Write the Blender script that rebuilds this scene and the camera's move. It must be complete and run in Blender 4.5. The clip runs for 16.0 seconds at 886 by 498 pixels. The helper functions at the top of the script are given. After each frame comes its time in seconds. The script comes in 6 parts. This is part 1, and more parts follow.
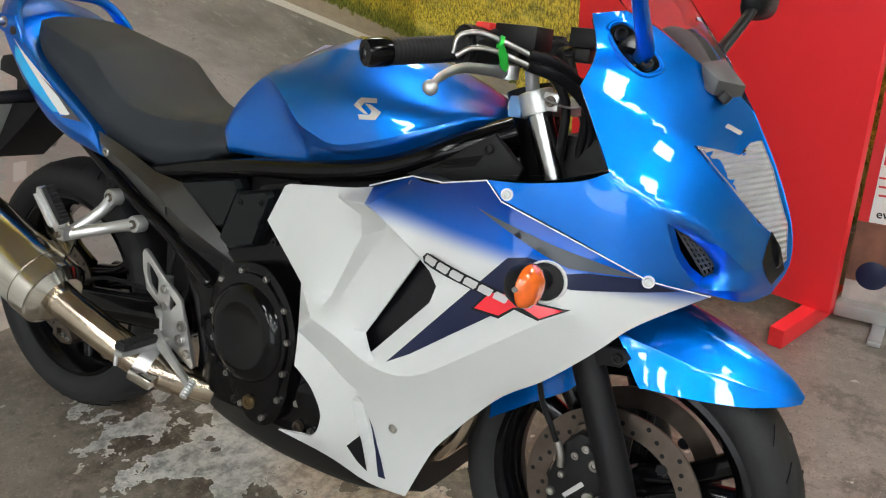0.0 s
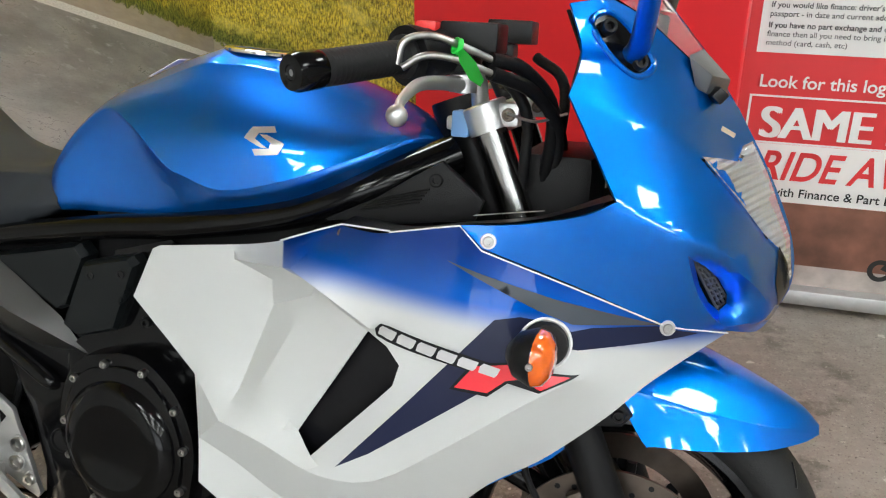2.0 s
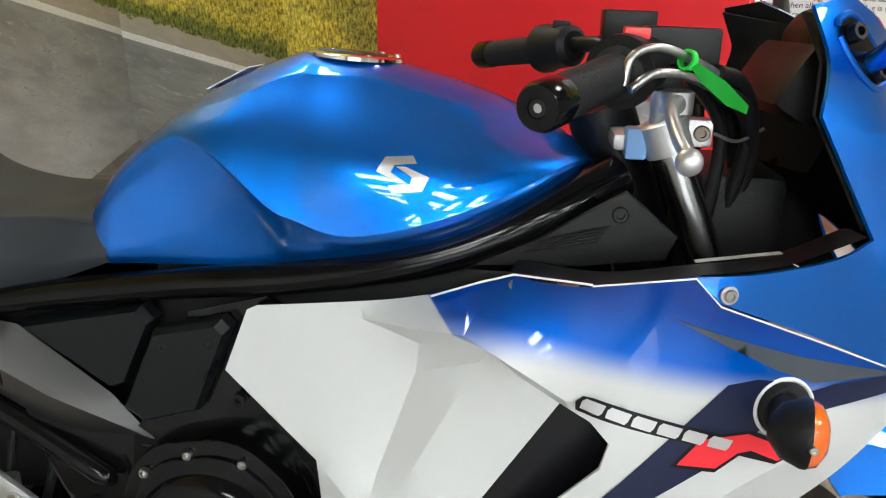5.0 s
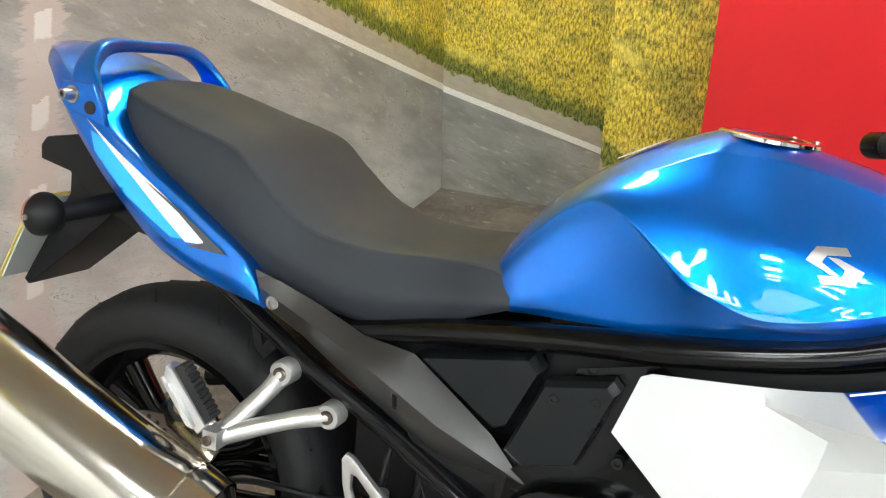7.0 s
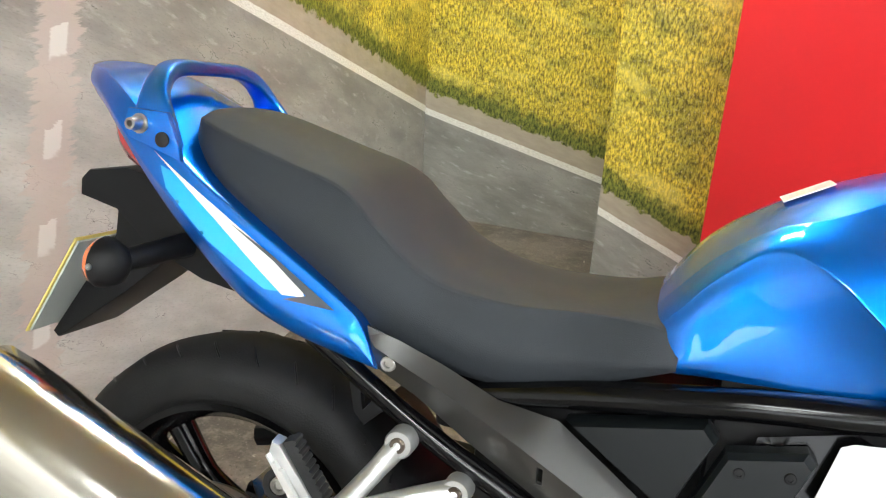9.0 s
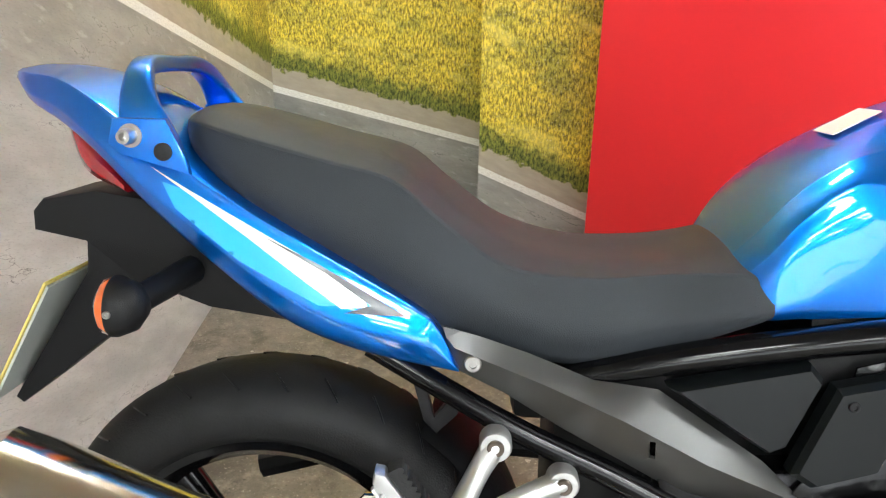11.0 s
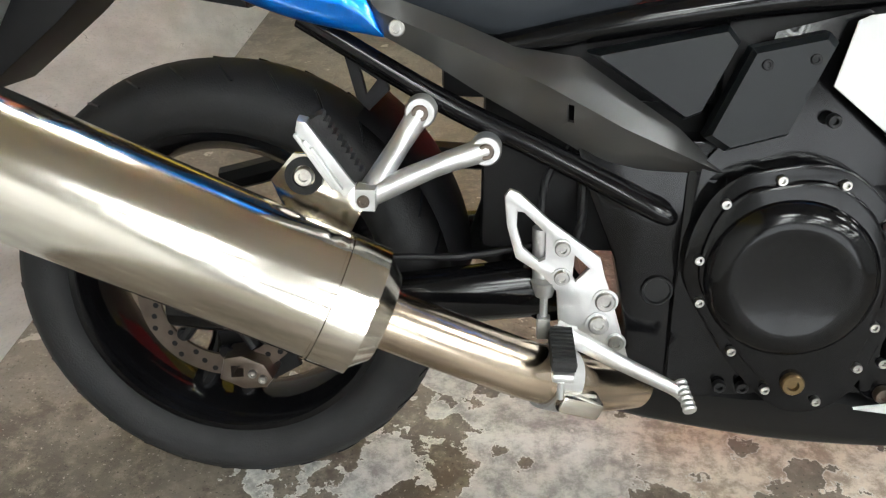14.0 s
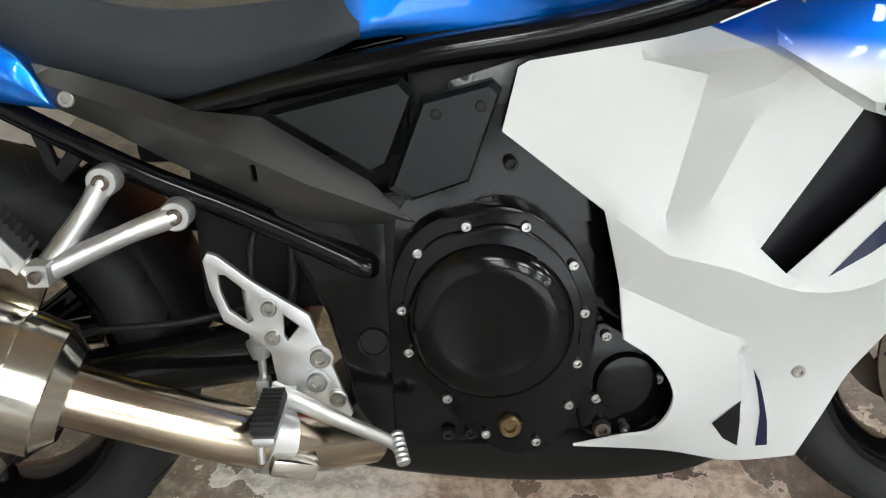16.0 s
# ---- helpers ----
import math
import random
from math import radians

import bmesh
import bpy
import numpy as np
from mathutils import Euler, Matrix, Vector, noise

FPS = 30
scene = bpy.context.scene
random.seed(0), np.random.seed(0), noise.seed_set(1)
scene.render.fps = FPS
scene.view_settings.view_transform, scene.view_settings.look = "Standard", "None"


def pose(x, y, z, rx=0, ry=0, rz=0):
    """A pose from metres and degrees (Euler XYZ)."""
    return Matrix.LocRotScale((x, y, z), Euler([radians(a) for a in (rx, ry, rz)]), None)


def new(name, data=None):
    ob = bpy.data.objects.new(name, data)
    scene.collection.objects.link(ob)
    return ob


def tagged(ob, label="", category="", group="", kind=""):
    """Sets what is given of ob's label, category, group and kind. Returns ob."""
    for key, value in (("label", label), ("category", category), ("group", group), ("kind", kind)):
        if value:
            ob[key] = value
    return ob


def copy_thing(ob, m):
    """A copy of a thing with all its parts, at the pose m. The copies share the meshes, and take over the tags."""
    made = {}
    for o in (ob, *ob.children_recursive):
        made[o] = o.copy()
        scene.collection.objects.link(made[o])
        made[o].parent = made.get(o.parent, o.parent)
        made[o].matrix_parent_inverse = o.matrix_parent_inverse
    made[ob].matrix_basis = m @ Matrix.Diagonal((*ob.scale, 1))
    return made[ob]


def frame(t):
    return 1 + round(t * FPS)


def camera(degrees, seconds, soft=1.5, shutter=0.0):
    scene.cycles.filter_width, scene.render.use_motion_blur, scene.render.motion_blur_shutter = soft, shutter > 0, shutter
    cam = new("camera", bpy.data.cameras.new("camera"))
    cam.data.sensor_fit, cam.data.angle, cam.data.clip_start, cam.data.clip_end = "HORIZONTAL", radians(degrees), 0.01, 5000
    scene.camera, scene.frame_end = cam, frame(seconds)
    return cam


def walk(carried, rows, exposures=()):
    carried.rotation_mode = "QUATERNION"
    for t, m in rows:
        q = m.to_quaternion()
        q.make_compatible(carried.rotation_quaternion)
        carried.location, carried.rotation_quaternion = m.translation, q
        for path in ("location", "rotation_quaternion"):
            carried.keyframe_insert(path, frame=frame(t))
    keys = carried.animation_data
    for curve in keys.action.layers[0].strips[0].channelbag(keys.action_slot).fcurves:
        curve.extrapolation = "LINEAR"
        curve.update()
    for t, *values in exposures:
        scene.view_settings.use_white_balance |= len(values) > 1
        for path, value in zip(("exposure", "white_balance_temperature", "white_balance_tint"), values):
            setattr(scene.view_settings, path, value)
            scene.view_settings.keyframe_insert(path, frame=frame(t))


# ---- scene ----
cam = camera(54.7, 16.0, soft=1.2)
# seconds, place, turn
PATH = [
    (0, 1.7548, -1.1113, 1.2501, 66.15, -0.20, 31.84),
    (0.5, 1.7121, -1.0677, 1.2413, 66.42, 0.68, 31.31),
    (1, 1.5987, -1.0070, 1.2360, 66.30, 1.65, 28.52),
    (1.5, 1.4828, -0.9717, 1.2267, 65.78, 0.68, 19.90),
    (2, 1.4238, -0.9351, 1.2187, 65.24, 0.15, 16.11),
    (2.5, 1.3524, -0.8757, 1.2103, 64.74, -0.13, 12.44),
    (3, 1.2823, -0.8208, 1.2035, 64.05, 0.21, 8.06),
    (3.2, 1.2592, -0.8074, 1.2009, 63.89, 0.23, 6.83),
    (5.3, 1.0085, -0.7976, 1.2289, 62.38, -1.13, 6.62),
    (5.5, 0.9888, -0.8034, 1.2222, 62.77, -1.12, 9.10),
    (6, 0.9377, -0.8188, 1.2238, 63.58, -1.28, 15.03),
    (6.5, 0.9002, -0.8388, 1.2325, 64.82, -0.91, 20.15),
    (7, 0.8636, -0.8625, 1.2417, 66.13, -1.16, 23.91),
    (7.5, 0.8213, -0.8765, 1.2449, 67.62, -1.51, 24.61),
    (8, 0.7424, -0.8914, 1.2411, 67.75, -2.27, 22.53),
    (8.5, 0.6674, -0.8786, 1.2411, 67.44, -3.05, 21.26),
    (8.7, 0.6326, -0.8592, 1.2325, 67.45, -3.14, 20.62),
    (10.8, 0.2453, -0.8036, 1.2018, 66.52, -1.03, 2.55),
    (11, 0.2570, -0.8093, 1.1995, 65.69, -0.54, 2.82),
    (11.5, 0.2746, -0.8332, 1.1660, 64.34, -0.14, 2.86),
    (12, 0.2890, -0.8674, 1.1202, 60.17, 0.25, 2.69),
    (12.5, 0.2999, -0.8962, 1.0902, 56.65, -0.09, 2.48),
    (13, 0.3310, -0.9220, 1.0542, 56.10, 0.10, 3.39),
    (13.5, 0.3405, -0.9348, 1.0264, 56.78, -0.21, 3.47),
    (14, 0.3769, -0.9338, 1.0251, 56.58, 0.24, 4.38),
    (14.5, 0.4369, -0.9332, 1.0277, 57.03, 1.67, 3.92),
    (15, 0.5158, -0.9252, 1.0321, 56.96, 1.21, 1.60),
    (15.5, 0.5759, -0.9248, 1.0323, 59.03, 1.02, -0.41),
    (16, 0.6460, -0.9135, 1.0288, 59.54, 1.53, -1.59),
]
EXPOSURES = [(0, -0.10), (1.5, -0.08), (3.2, -0.05), (5.5, 0.14), (6.5, 0.48), (7, 0.62), (8.5, 0.74), (11, 0.82), (12.5, 0.66), (14.5, 0.58), (15.5, 0.40), (16, 0.18)]
walk(cam, [(t, pose(*p)) for t, *p in PATH], EXPOSURES)

# ---- world and lights: a closed showroom with square ceiling panels ----
world = bpy.data.worlds.new("world")
world.use_nodes = True
world.node_tree.nodes["Background"].inputs[0].default_value = (0.8, 0.85, 0.9, 1)
world.node_tree.nodes["Background"].inputs[1].default_value = 0.05
scene.world = world
PANEL_GLOW = 27.0


# ---- materials ----
def material(name, colour, rough=0.5, metal=0.0, coat=0.0, bump=0.0, bump_size=200.0, vary=0.0, vary_size=6.0, emit=0.0):
    """A surface with a fine relief and two scales of variation in colour and gloss."""
    m = bpy.data.materials.new(name)
    m.use_nodes = True
    nt = m.node_tree
    b = nt.nodes["Principled BSDF"]
    b.inputs["Base Color"].default_value = (*colour, 1)
    b.inputs["Roughness"].default_value = rough
    b.inputs["Metallic"].default_value = metal
    b.inputs["Coat Weight"].default_value = coat
    b.inputs["Coat Roughness"].default_value = 0.03
    if max(colour) < 0.05 and not metal:
        b.inputs["Specular IOR Level"].default_value = 0.22
    tc = nt.nodes.new("ShaderNodeTexCoord")
    if vary:
        n = nt.nodes.new("ShaderNodeTexNoise")
        n.inputs["Scale"].default_value = vary_size
        n.inputs["Detail"].default_value = 6
        nt.links.new(tc.outputs["Object"], n.inputs["Vector"])
        r = nt.nodes.new("ShaderNodeValToRGB")
        r.color_ramp.elements[0].position, r.color_ramp.elements[1].position = 0.3, 0.7
        r.color_ramp.elements[0].color = (*[max(0, c * (1 - vary)) for c in colour], 1)
        r.color_ramp.elements[1].color = (*[min(1, c * (1 + vary)) for c in colour], 1)
        nt.links.new(n.outputs["Fac"], r.inputs["Fac"])
        nt.links.new(r.outputs["Color"], b.inputs["Base Color"])
        mr = nt.nodes.new("ShaderNodeMapRange")
        mr.inputs["To Min"].default_value, mr.inputs["To Max"].default_value = rough * 0.8, min(1, rough * 1.25)
        nt.links.new(n.outputs["Fac"], mr.inputs["Value"])
        nt.links.new(mr.outputs["Result"], b.inputs["Roughness"])
    if bump:
        n2 = nt.nodes.new("ShaderNodeTexNoise")
        n2.inputs["Scale"].default_value = bump_size
        n2.inputs["Detail"].default_value = 3
        nt.links.new(tc.outputs["Object"], n2.inputs["Vector"])
        bp = nt.nodes.new("ShaderNodeBump")
        bp.inputs["Strength"].default_value = bump
        bp.inputs["Distance"].default_value = 0.002
        nt.links.new(n2.outputs["Fac"], bp.inputs["Height"])
        nt.links.new(bp.outputs["Normal"], b.inputs["Normal"])
    if emit:
        b.inputs["Emission Color"].default_value = (*colour, 1)
        b.inputs["Emission Strength"].default_value = emit
    return m


def node(nt, kind, **values):
    n = nt.nodes.new(kind)
    for k, v in values.items():
        n.inputs[k].default_value = v
    return n


def maths(nt, op, a, b=None, c=None, clamp=False):
    """A Math node; a, b, c are sockets or numbers."""
    n = nt.nodes.new("ShaderNodeMath")
    n.operation, n.use_clamp = op, clamp
    for i, v in enumerate((a, b, c)):
        if v is None:
            continue
        if isinstance(v, (int, float)):
            n.inputs[i].default_value = v
        else:
            nt.links.new(v, n.inputs[i])
    return n.outputs[0]


def blend(nt, fac, a, b):
    """A colour between a and b (sockets or triples)."""
    n = nt.nodes.new("ShaderNodeMix")
    n.data_type = "RGBA"
    nt.links.new(fac, n.inputs[0])
    for i, v in ((6, a), (7, b)):
        if isinstance(v, tuple):
            n.inputs[i].default_value = (*v, 1)
        else:
            nt.links.new(v, n.inputs[i])
    return n.outputs[2]


def noise_of(nt, vec, size, detail=5, rough=0.6):
    n = node(nt, "ShaderNodeTexNoise", Scale=size, Detail=detail, Roughness=rough)
    nt.links.new(vec, n.inputs["Vector"])
    return n.outputs["Fac"]


def step(nt, v, lo, hi):
    """0 below lo, 1 above hi."""
    n = nt.nodes.new("ShaderNodeMapRange")
    n.interpolation_type = "SMOOTHSTEP"
    n.inputs["From Min"].default_value, n.inputs["From Max"].default_value = lo, hi
    nt.links.new(v, n.inputs["Value"])
    return n.outputs["Result"]


BLUE = (0.0, 0.17, 0.80)


def metallic_blue():
    m = material("metallic_blue_paint", BLUE, 0.36, 0.88, 1.0)
    nt = m.node_tree
    b = nt.nodes["Principled BSDF"]
    b.inputs["Specular Tint"].default_value = (0.05, 0.26, 0.9, 1)
    tc = nt.nodes.new("ShaderNodeTexCoord")
    fl = noise_of(nt, tc.outputs["Object"], 2500, 1)
    nt.links.new(blend(nt, step(nt, fl, 0.42, 0.6), (0.0, 0.138, 0.63), (0.0, 0.222, 0.83)), b.inputs["Base Color"])
    return m


def two_tone():
    """White paint that fades up into metallic blue along a slanting line."""
    m = material("white_fading_to_blue_paint", (0.66, 0.66, 0.66), 0.5, 0, 0.7)
    nt = m.node_tree
    b = nt.nodes["Principled BSDF"]
    tc = nt.nodes.new("ShaderNodeTexCoord")
    sep = nt.nodes.new("ShaderNodeSeparateXYZ")
    nt.links.new(tc.outputs["Object"], sep.inputs[0])
    x, z = sep.outputs["X"], sep.outputs["Z"]
    line = maths(nt, "ADD", maths(nt, "MULTIPLY", maths(nt, "SUBTRACT", x, 1.0), -0.10), 0.722)
    over = maths(nt, "SUBTRACT", z, line)
    fade = step(nt, over, -0.020, 0.020)
    edge = step(nt, maths(nt, "ADD", x, maths(nt, "MULTIPLY", z, 1.96)), 2.398, 2.404)
    fade = maths(nt, "MULTIPLY", fade, edge)
    dirt = noise_of(nt, tc.outputs["Object"], 5)
    white = blend(nt, dirt, (0.495, 0.505, 0.505), (0.55, 0.555, 0.555))
    deep = blend(nt, step(nt, over, 0.0, 0.09), (0.0, 0.115, 0.56), (0.0, 0.042, 0.30))
    nt.links.new(blend(nt, fade, white, deep), b.inputs["Base Color"])
    nt.links.new(maths(nt, "MULTIPLY", fade, 0.85), b.inputs["Metallic"])
    nt.links.new(blend(nt, fade, (1.0, 1.0, 1.0), (0.05, 0.26, 0.9)), b.inputs["Specular Tint"])
    nt.links.new(maths(nt, "ADD", maths(nt, "MULTIPLY", fade, 0.8), 0.03), b.inputs["Coat Weight"])
    return m


def floor_material():
    m = material("worn_floor", (0.2, 0.17, 0.15), 0.5)
    nt = m.node_tree
    b = nt.nodes["Principled BSDF"]
    tc = nt.nodes.new("ShaderNodeTexCoord")
    v = tc.outputs["Object"]
    sep = nt.nodes.new("ShaderNodeSeparateXYZ")
    nt.links.new(v, sep.inputs[0])
    big, mid, fine = noise_of(nt, v, 2.2), noise_of(nt, v, 24, 8, 0.75), noise_of(nt, v, 140, 3)
    base = blend(nt, step(nt, big, 0.35, 0.65), (0.074, 0.060, 0.046), (0.175, 0.150, 0.122))
    base = blend(nt, step(nt, mid, 0.45, 0.7), base, (0.240, 0.205, 0.168))
    # greyer and paler towards the banner
    paler = maths(nt, "MULTIPLY", step(nt, sep.outputs["X"], 1.15, 1.75), step(nt, sep.outputs["Y"], -0.1, 0.6))
    base = blend(nt, maths(nt, "MULTIPLY", paler, 0.65), base, blend(nt, mid, (0.17, 0.145, 0.13), (0.34, 0.295, 0.265)))
    grime = noise_of(nt, v, 5.5, 7, 0.7)
    base = blend(nt, maths(nt, "MULTIPLY", step(nt, grime, 0.52, 0.62), 0.6), base, (0.045, 0.032, 0.023))
    base = blend(nt, step(nt, fine, 0.62, 0.7), base, (0.34, 0.30, 0.265))
    base = blend(nt, maths(nt, "SUBTRACT", 1.0, step(nt, fine, 0.32, 0.40)), base, (0.06, 0.047, 0.037))
    # small loose flakes all over
    chip = noise_of(nt, v, 17, 4, 0.5)
    base = blend(nt, step(nt, chip, 0.685, 0.692), base, (0.40, 0.355, 0.305))
    # old pale paint that peels in flakes under and beside the stand
    dx = maths(nt, "MULTIPLY", maths(nt, "SUBTRACT", sep.outputs["X"], 0.55), 1.25)
    dy = maths(nt, "MULTIPLY", maths(nt, "SUBTRACT", sep.outputs["Y"], 0.05), 2.2)
    near = maths(nt, "SUBTRACT", 1.0, maths(nt, "SQRT", maths(nt, "ADD", maths(nt, "MULTIPLY", dx, dx), maths(nt, "MULTIPLY", dy, dy))), clamp=True)
    ex = maths(nt, "MULTIPLY", maths(nt, "SUBTRACT", sep.outputs["X"], 0.90), 1.6)
    ey = maths(nt, "MULTIPLY", maths(nt, "SUBTRACT", sep.outputs["Y"], 0.10), 2.4)
    near = maths(nt, "MAXIMUM", near, maths(nt, "SUBTRACT", 1.0, maths(nt, "SQRT", maths(nt, "ADD", maths(nt, "MULTIPLY", ex, ex), maths(nt, "MULTIPLY", ey, ey))), clamp=True))
    flake = noise_of(nt, v, 7.5, 7, 0.62)
    shade = maths(nt, "ADD", flake, maths(nt, "MULTIPLY", near, 0.27))
    patch = step(nt, shade, 0.66, 0.668)
    patch = maths(nt, "MULTIPLY", patch, step(nt, near, 0.02, 0.25))
    pale = blend(nt, step(nt, mid, 0.35, 0.62), (0.21, 0.205, 0.195), (0.50, 0.49, 0.465))
    # sandy undercoat where the paint has worn thin
    sandy = blend(nt, step(nt, mid, 0.38, 0.60), (0.27, 0.215, 0.165), (0.60, 0.515, 0.43))
    pale = blend(nt, step(nt, sep.outputs["X"], 0.52, 0.72), pale, sandy)
    lip = maths(nt, "MULTIPLY", patch, maths(nt, "SUBTRACT", 1.0, step(nt, shade, 0.668, 0.684)))
    base = blend(nt, patch, base, pale)
    base = blend(nt, maths(nt, "MULTIPLY", lip, 0.7), base, (0.62, 0.60, 0.56))
    nt.links.new(base, b.inputs["Base Color"])
    mr = nt.nodes.new("ShaderNodeMapRange")
    mr.inputs["To Min"].default_value, mr.inputs["To Max"].default_value = 0.22, 0.5
    nt.links.new(mid, mr.inputs["Value"])
    nt.links.new(mr.outputs["Result"], b.inputs["Roughness"])
    bp = node(nt, "ShaderNodeBump", Strength=0.35, Distance=0.004)
    nt.links.new(maths(nt, "ADD", maths(nt, "MULTIPLY", fine, 0.3), maths(nt, "ADD", mid, patch)), bp.inputs["Height"])
    nt.links.new(bp.outputs["Normal"], b.inputs["Normal"])
    return m


def mural_material(name, along, slope, level, lane=None, tarmac=((0.235, 0.225, 0.20), (0.395, 0.375, 0.335)), fade=(0.2, 0.8)):
    """A printed country road: asphalt below a white edge line, then verge, green tufts and yellow grass. along: the axis along the wall;
    the line's height is level + slope * along."""
    m = material(name, (0.3, 0.3, 0.3), 0.42)
    nt = m.node_tree
    b = nt.nodes["Principled BSDF"]
    b.inputs["Specular IOR Level"].default_value = 0.35
    tc = nt.nodes.new("ShaderNodeTexCoord")
    v = tc.outputs["Object"]
    sep = nt.nodes.new("ShaderNodeSeparateXYZ")
    nt.links.new(v, sep.inputs[0])
    u, z = sep.outputs[along], sep.outputs["Z"]
    line = maths(nt, "ADD", maths(nt, "MULTIPLY", u, slope), level)
    over = maths(nt, "SUBTRACT", z, line)
    # coordinates that run along the road, so that the grain follows it
    mp = nt.nodes.new("ShaderNodeCombineXYZ")
    nt.links.new(u, mp.inputs[0])
    nt.links.new(maths(nt, "MULTIPLY", over, 3.0), mp.inputs[1])
    rv = mp.outputs[0]
    pl = nt.nodes.new("ShaderNodeCombineXYZ")
    nt.links.new(u, pl.inputs[0])
    nt.links.new(z, pl.inputs[1])
    pv = pl.outputs[0]
    n_big, n_mid, n_fine = noise_of(nt, rv, 3), noise_of(nt, rv, 14, 6), noise_of(nt, rv, 90, 4)
    road = blend(nt, step(nt, n_big, 0.3, 0.7), (0.215, 0.208, 0.188), (0.36, 0.345, 0.312))
    far = step(nt, maths(nt, "MULTIPLY", over, -1.0), *fade)
    road = blend(nt, far, road, blend(nt, step(nt, n_big, 0.3, 0.7), *tarmac))
    road = blend(nt, step(nt, n_mid, 0.55, 0.75), road, (0.45, 0.44, 0.42))
    road = blend(nt, maths(nt, "MULTIPLY", step(nt, n_fine, 0.5, 0.8), 0.35), road, (0.08, 0.08, 0.075))
    # cracks
    vo = node(nt, "ShaderNodeTexVoronoi", Scale=3.5)
    vo.feature = "DISTANCE_TO_EDGE"
    wob = nt.nodes.new("ShaderNodeVectorMath")
    wob.operation = "ADD"
    nw = node(nt, "ShaderNodeTexNoise", Scale=6.0, Detail=6.0)
    nt.links.new(rv, nw.inputs["Vector"])
    nt.links.new(rv, wob.inputs[0])
    nt.links.new(nw.outputs["Color"], wob.inputs[1])
    nt.links.new(wob.outputs[0], vo.inputs["Vector"])
    crack = maths(nt, "MULTIPLY", maths(nt, "SUBTRACT", 1.0, step(nt, vo.outputs["Distance"], 0.0, 0.012)), step(nt, n_big, 0.54, 0.60))
    road = blend(nt, crack, road, (0.05, 0.048, 0.045))
    scuff = noise_of(nt, pv, 11, 8, 0.75)
    road = blend(nt, maths(nt, "MULTIPLY", step(nt, scuff, 0.66, 0.70), 0.45), road, (0.5, 0.5, 0.5))
    if lane is not None:
        # a pale worn strip with broken white dashes
        lx = maths(nt, "ADD", maths(nt, "MULTIPLY", maths(nt, "SUBTRACT", z, 0.8), lane[1]), lane[0])
        off = maths(nt, "ABSOLUTE", maths(nt, "SUBTRACT", u, lx))
        st = nt.nodes.new("ShaderNodeCombineXYZ")
        nt.links.new(maths(nt, "MULTIPLY", u, 4.0), st.inputs[0])
        nt.links.new(maths(nt, "MULTIPLY", z, 30.0), st.inputs[1])
        ragged = noise_of(nt, st.outputs[0], 1.6, 5, 0.7)
        strip = maths(nt, "SUBTRACT", 1.0, step(nt, maths(nt, "ADD", off, maths(nt, "MULTIPLY", ragged, 0.16)), 0.125, 0.14))
        road = blend(nt, maths(nt, "MULTIPLY", strip, 0.75), road, (0.56, 0.48, 0.44))
        dash = maths(nt, "MULTIPLY", maths(nt, "SUBTRACT", 1.0, step(nt, maths(nt, "ADD", off, maths(nt, "MULTIPLY", n_fine, 0.016)), 0.026, 0.032)), step(nt, maths(nt, "FRACT", maths(nt, "ADD", maths(nt, "MULTIPLY", z, 6.0), maths(nt, "MULTIPLY", n_mid, 0.25))), 0.66, 0.72))
        road = blend(nt, maths(nt, "MULTIPLY", dash, 0.8), road, (0.74, 0.72, 0.69))
    jag = maths(nt, "MULTIPLY", maths(nt, "SUBTRACT", noise_of(nt, pv, 28, 6), 0.5), 0.09)
    paint = blend(nt, step(nt, n_fine, 0.35, 0.7), (0.82, 0.81, 0.76), (0.64, 0.62, 0.57))
    verge = blend(nt, n_mid, (0.30, 0.25, 0.19), (0.52, 0.45, 0.36))
    gr = nt.nodes.new("ShaderNodeCombineXYZ")
    nt.links.new(maths(nt, "MULTIPLY", u, 3.0), gr.inputs[0])
    nt.links.new(z, gr.inputs[1])
    blades = noise_of(nt, gr.outputs[0], 44, 8, 0.8)
    clump = noise_of(nt, pv, 7, 4)
    green = blend(nt, step(nt, blades, 0.38, 0.62), (0.022, 0.035, 0.008), (0.26, 0.28, 0.05))
    gold = blend(nt, step(nt, blades, 0.40, 0.60), (0.17, 0.12, 0.014), (0.95, 0.74, 0.085))
    gold = blend(nt, maths(nt, "MULTIPLY", step(nt, clump, 0.46, 0.66), 0.6), gold, green)
    sweep = noise_of(nt, rv, 2.6, 4, 0.55)
    gold = blend(nt, maths(nt, "MULTIPLY", step(nt, sweep, 0.50, 0.66), 0.38), gold, blend(nt, step(nt, blades, 0.42, 0.58), (0.10, 0.085, 0.02), (0.42, 0.36, 0.09)))
    gold = blend(nt, maths(nt, "MULTIPLY", maths(nt, "SUBTRACT", 1.0, step(nt, sweep, 0.34, 0.46)), 0.5), gold, (0.90, 0.74, 0.16))
    stalk = noise_of(nt, pv, 120, 3, 0.6)
    gold = blend(nt, maths(nt, "MULTIPLY", step(nt, stalk, 0.58, 0.68), 0.5), gold, (0.86, 0.78, 0.42))
    grass = blend(nt, step(nt, maths(nt, "ADD", over, maths(nt, "MULTIPLY", jag, 1.8)), 0.13, 0.21), green, gold)
    col = blend(nt, step(nt, over, 0.004, 0.007), road, paint)
    col = blend(nt, step(nt, maths(nt, "ADD", over, maths(nt, "MULTIPLY", jag, 0.08)), 0.030, 0.033), col, verge)
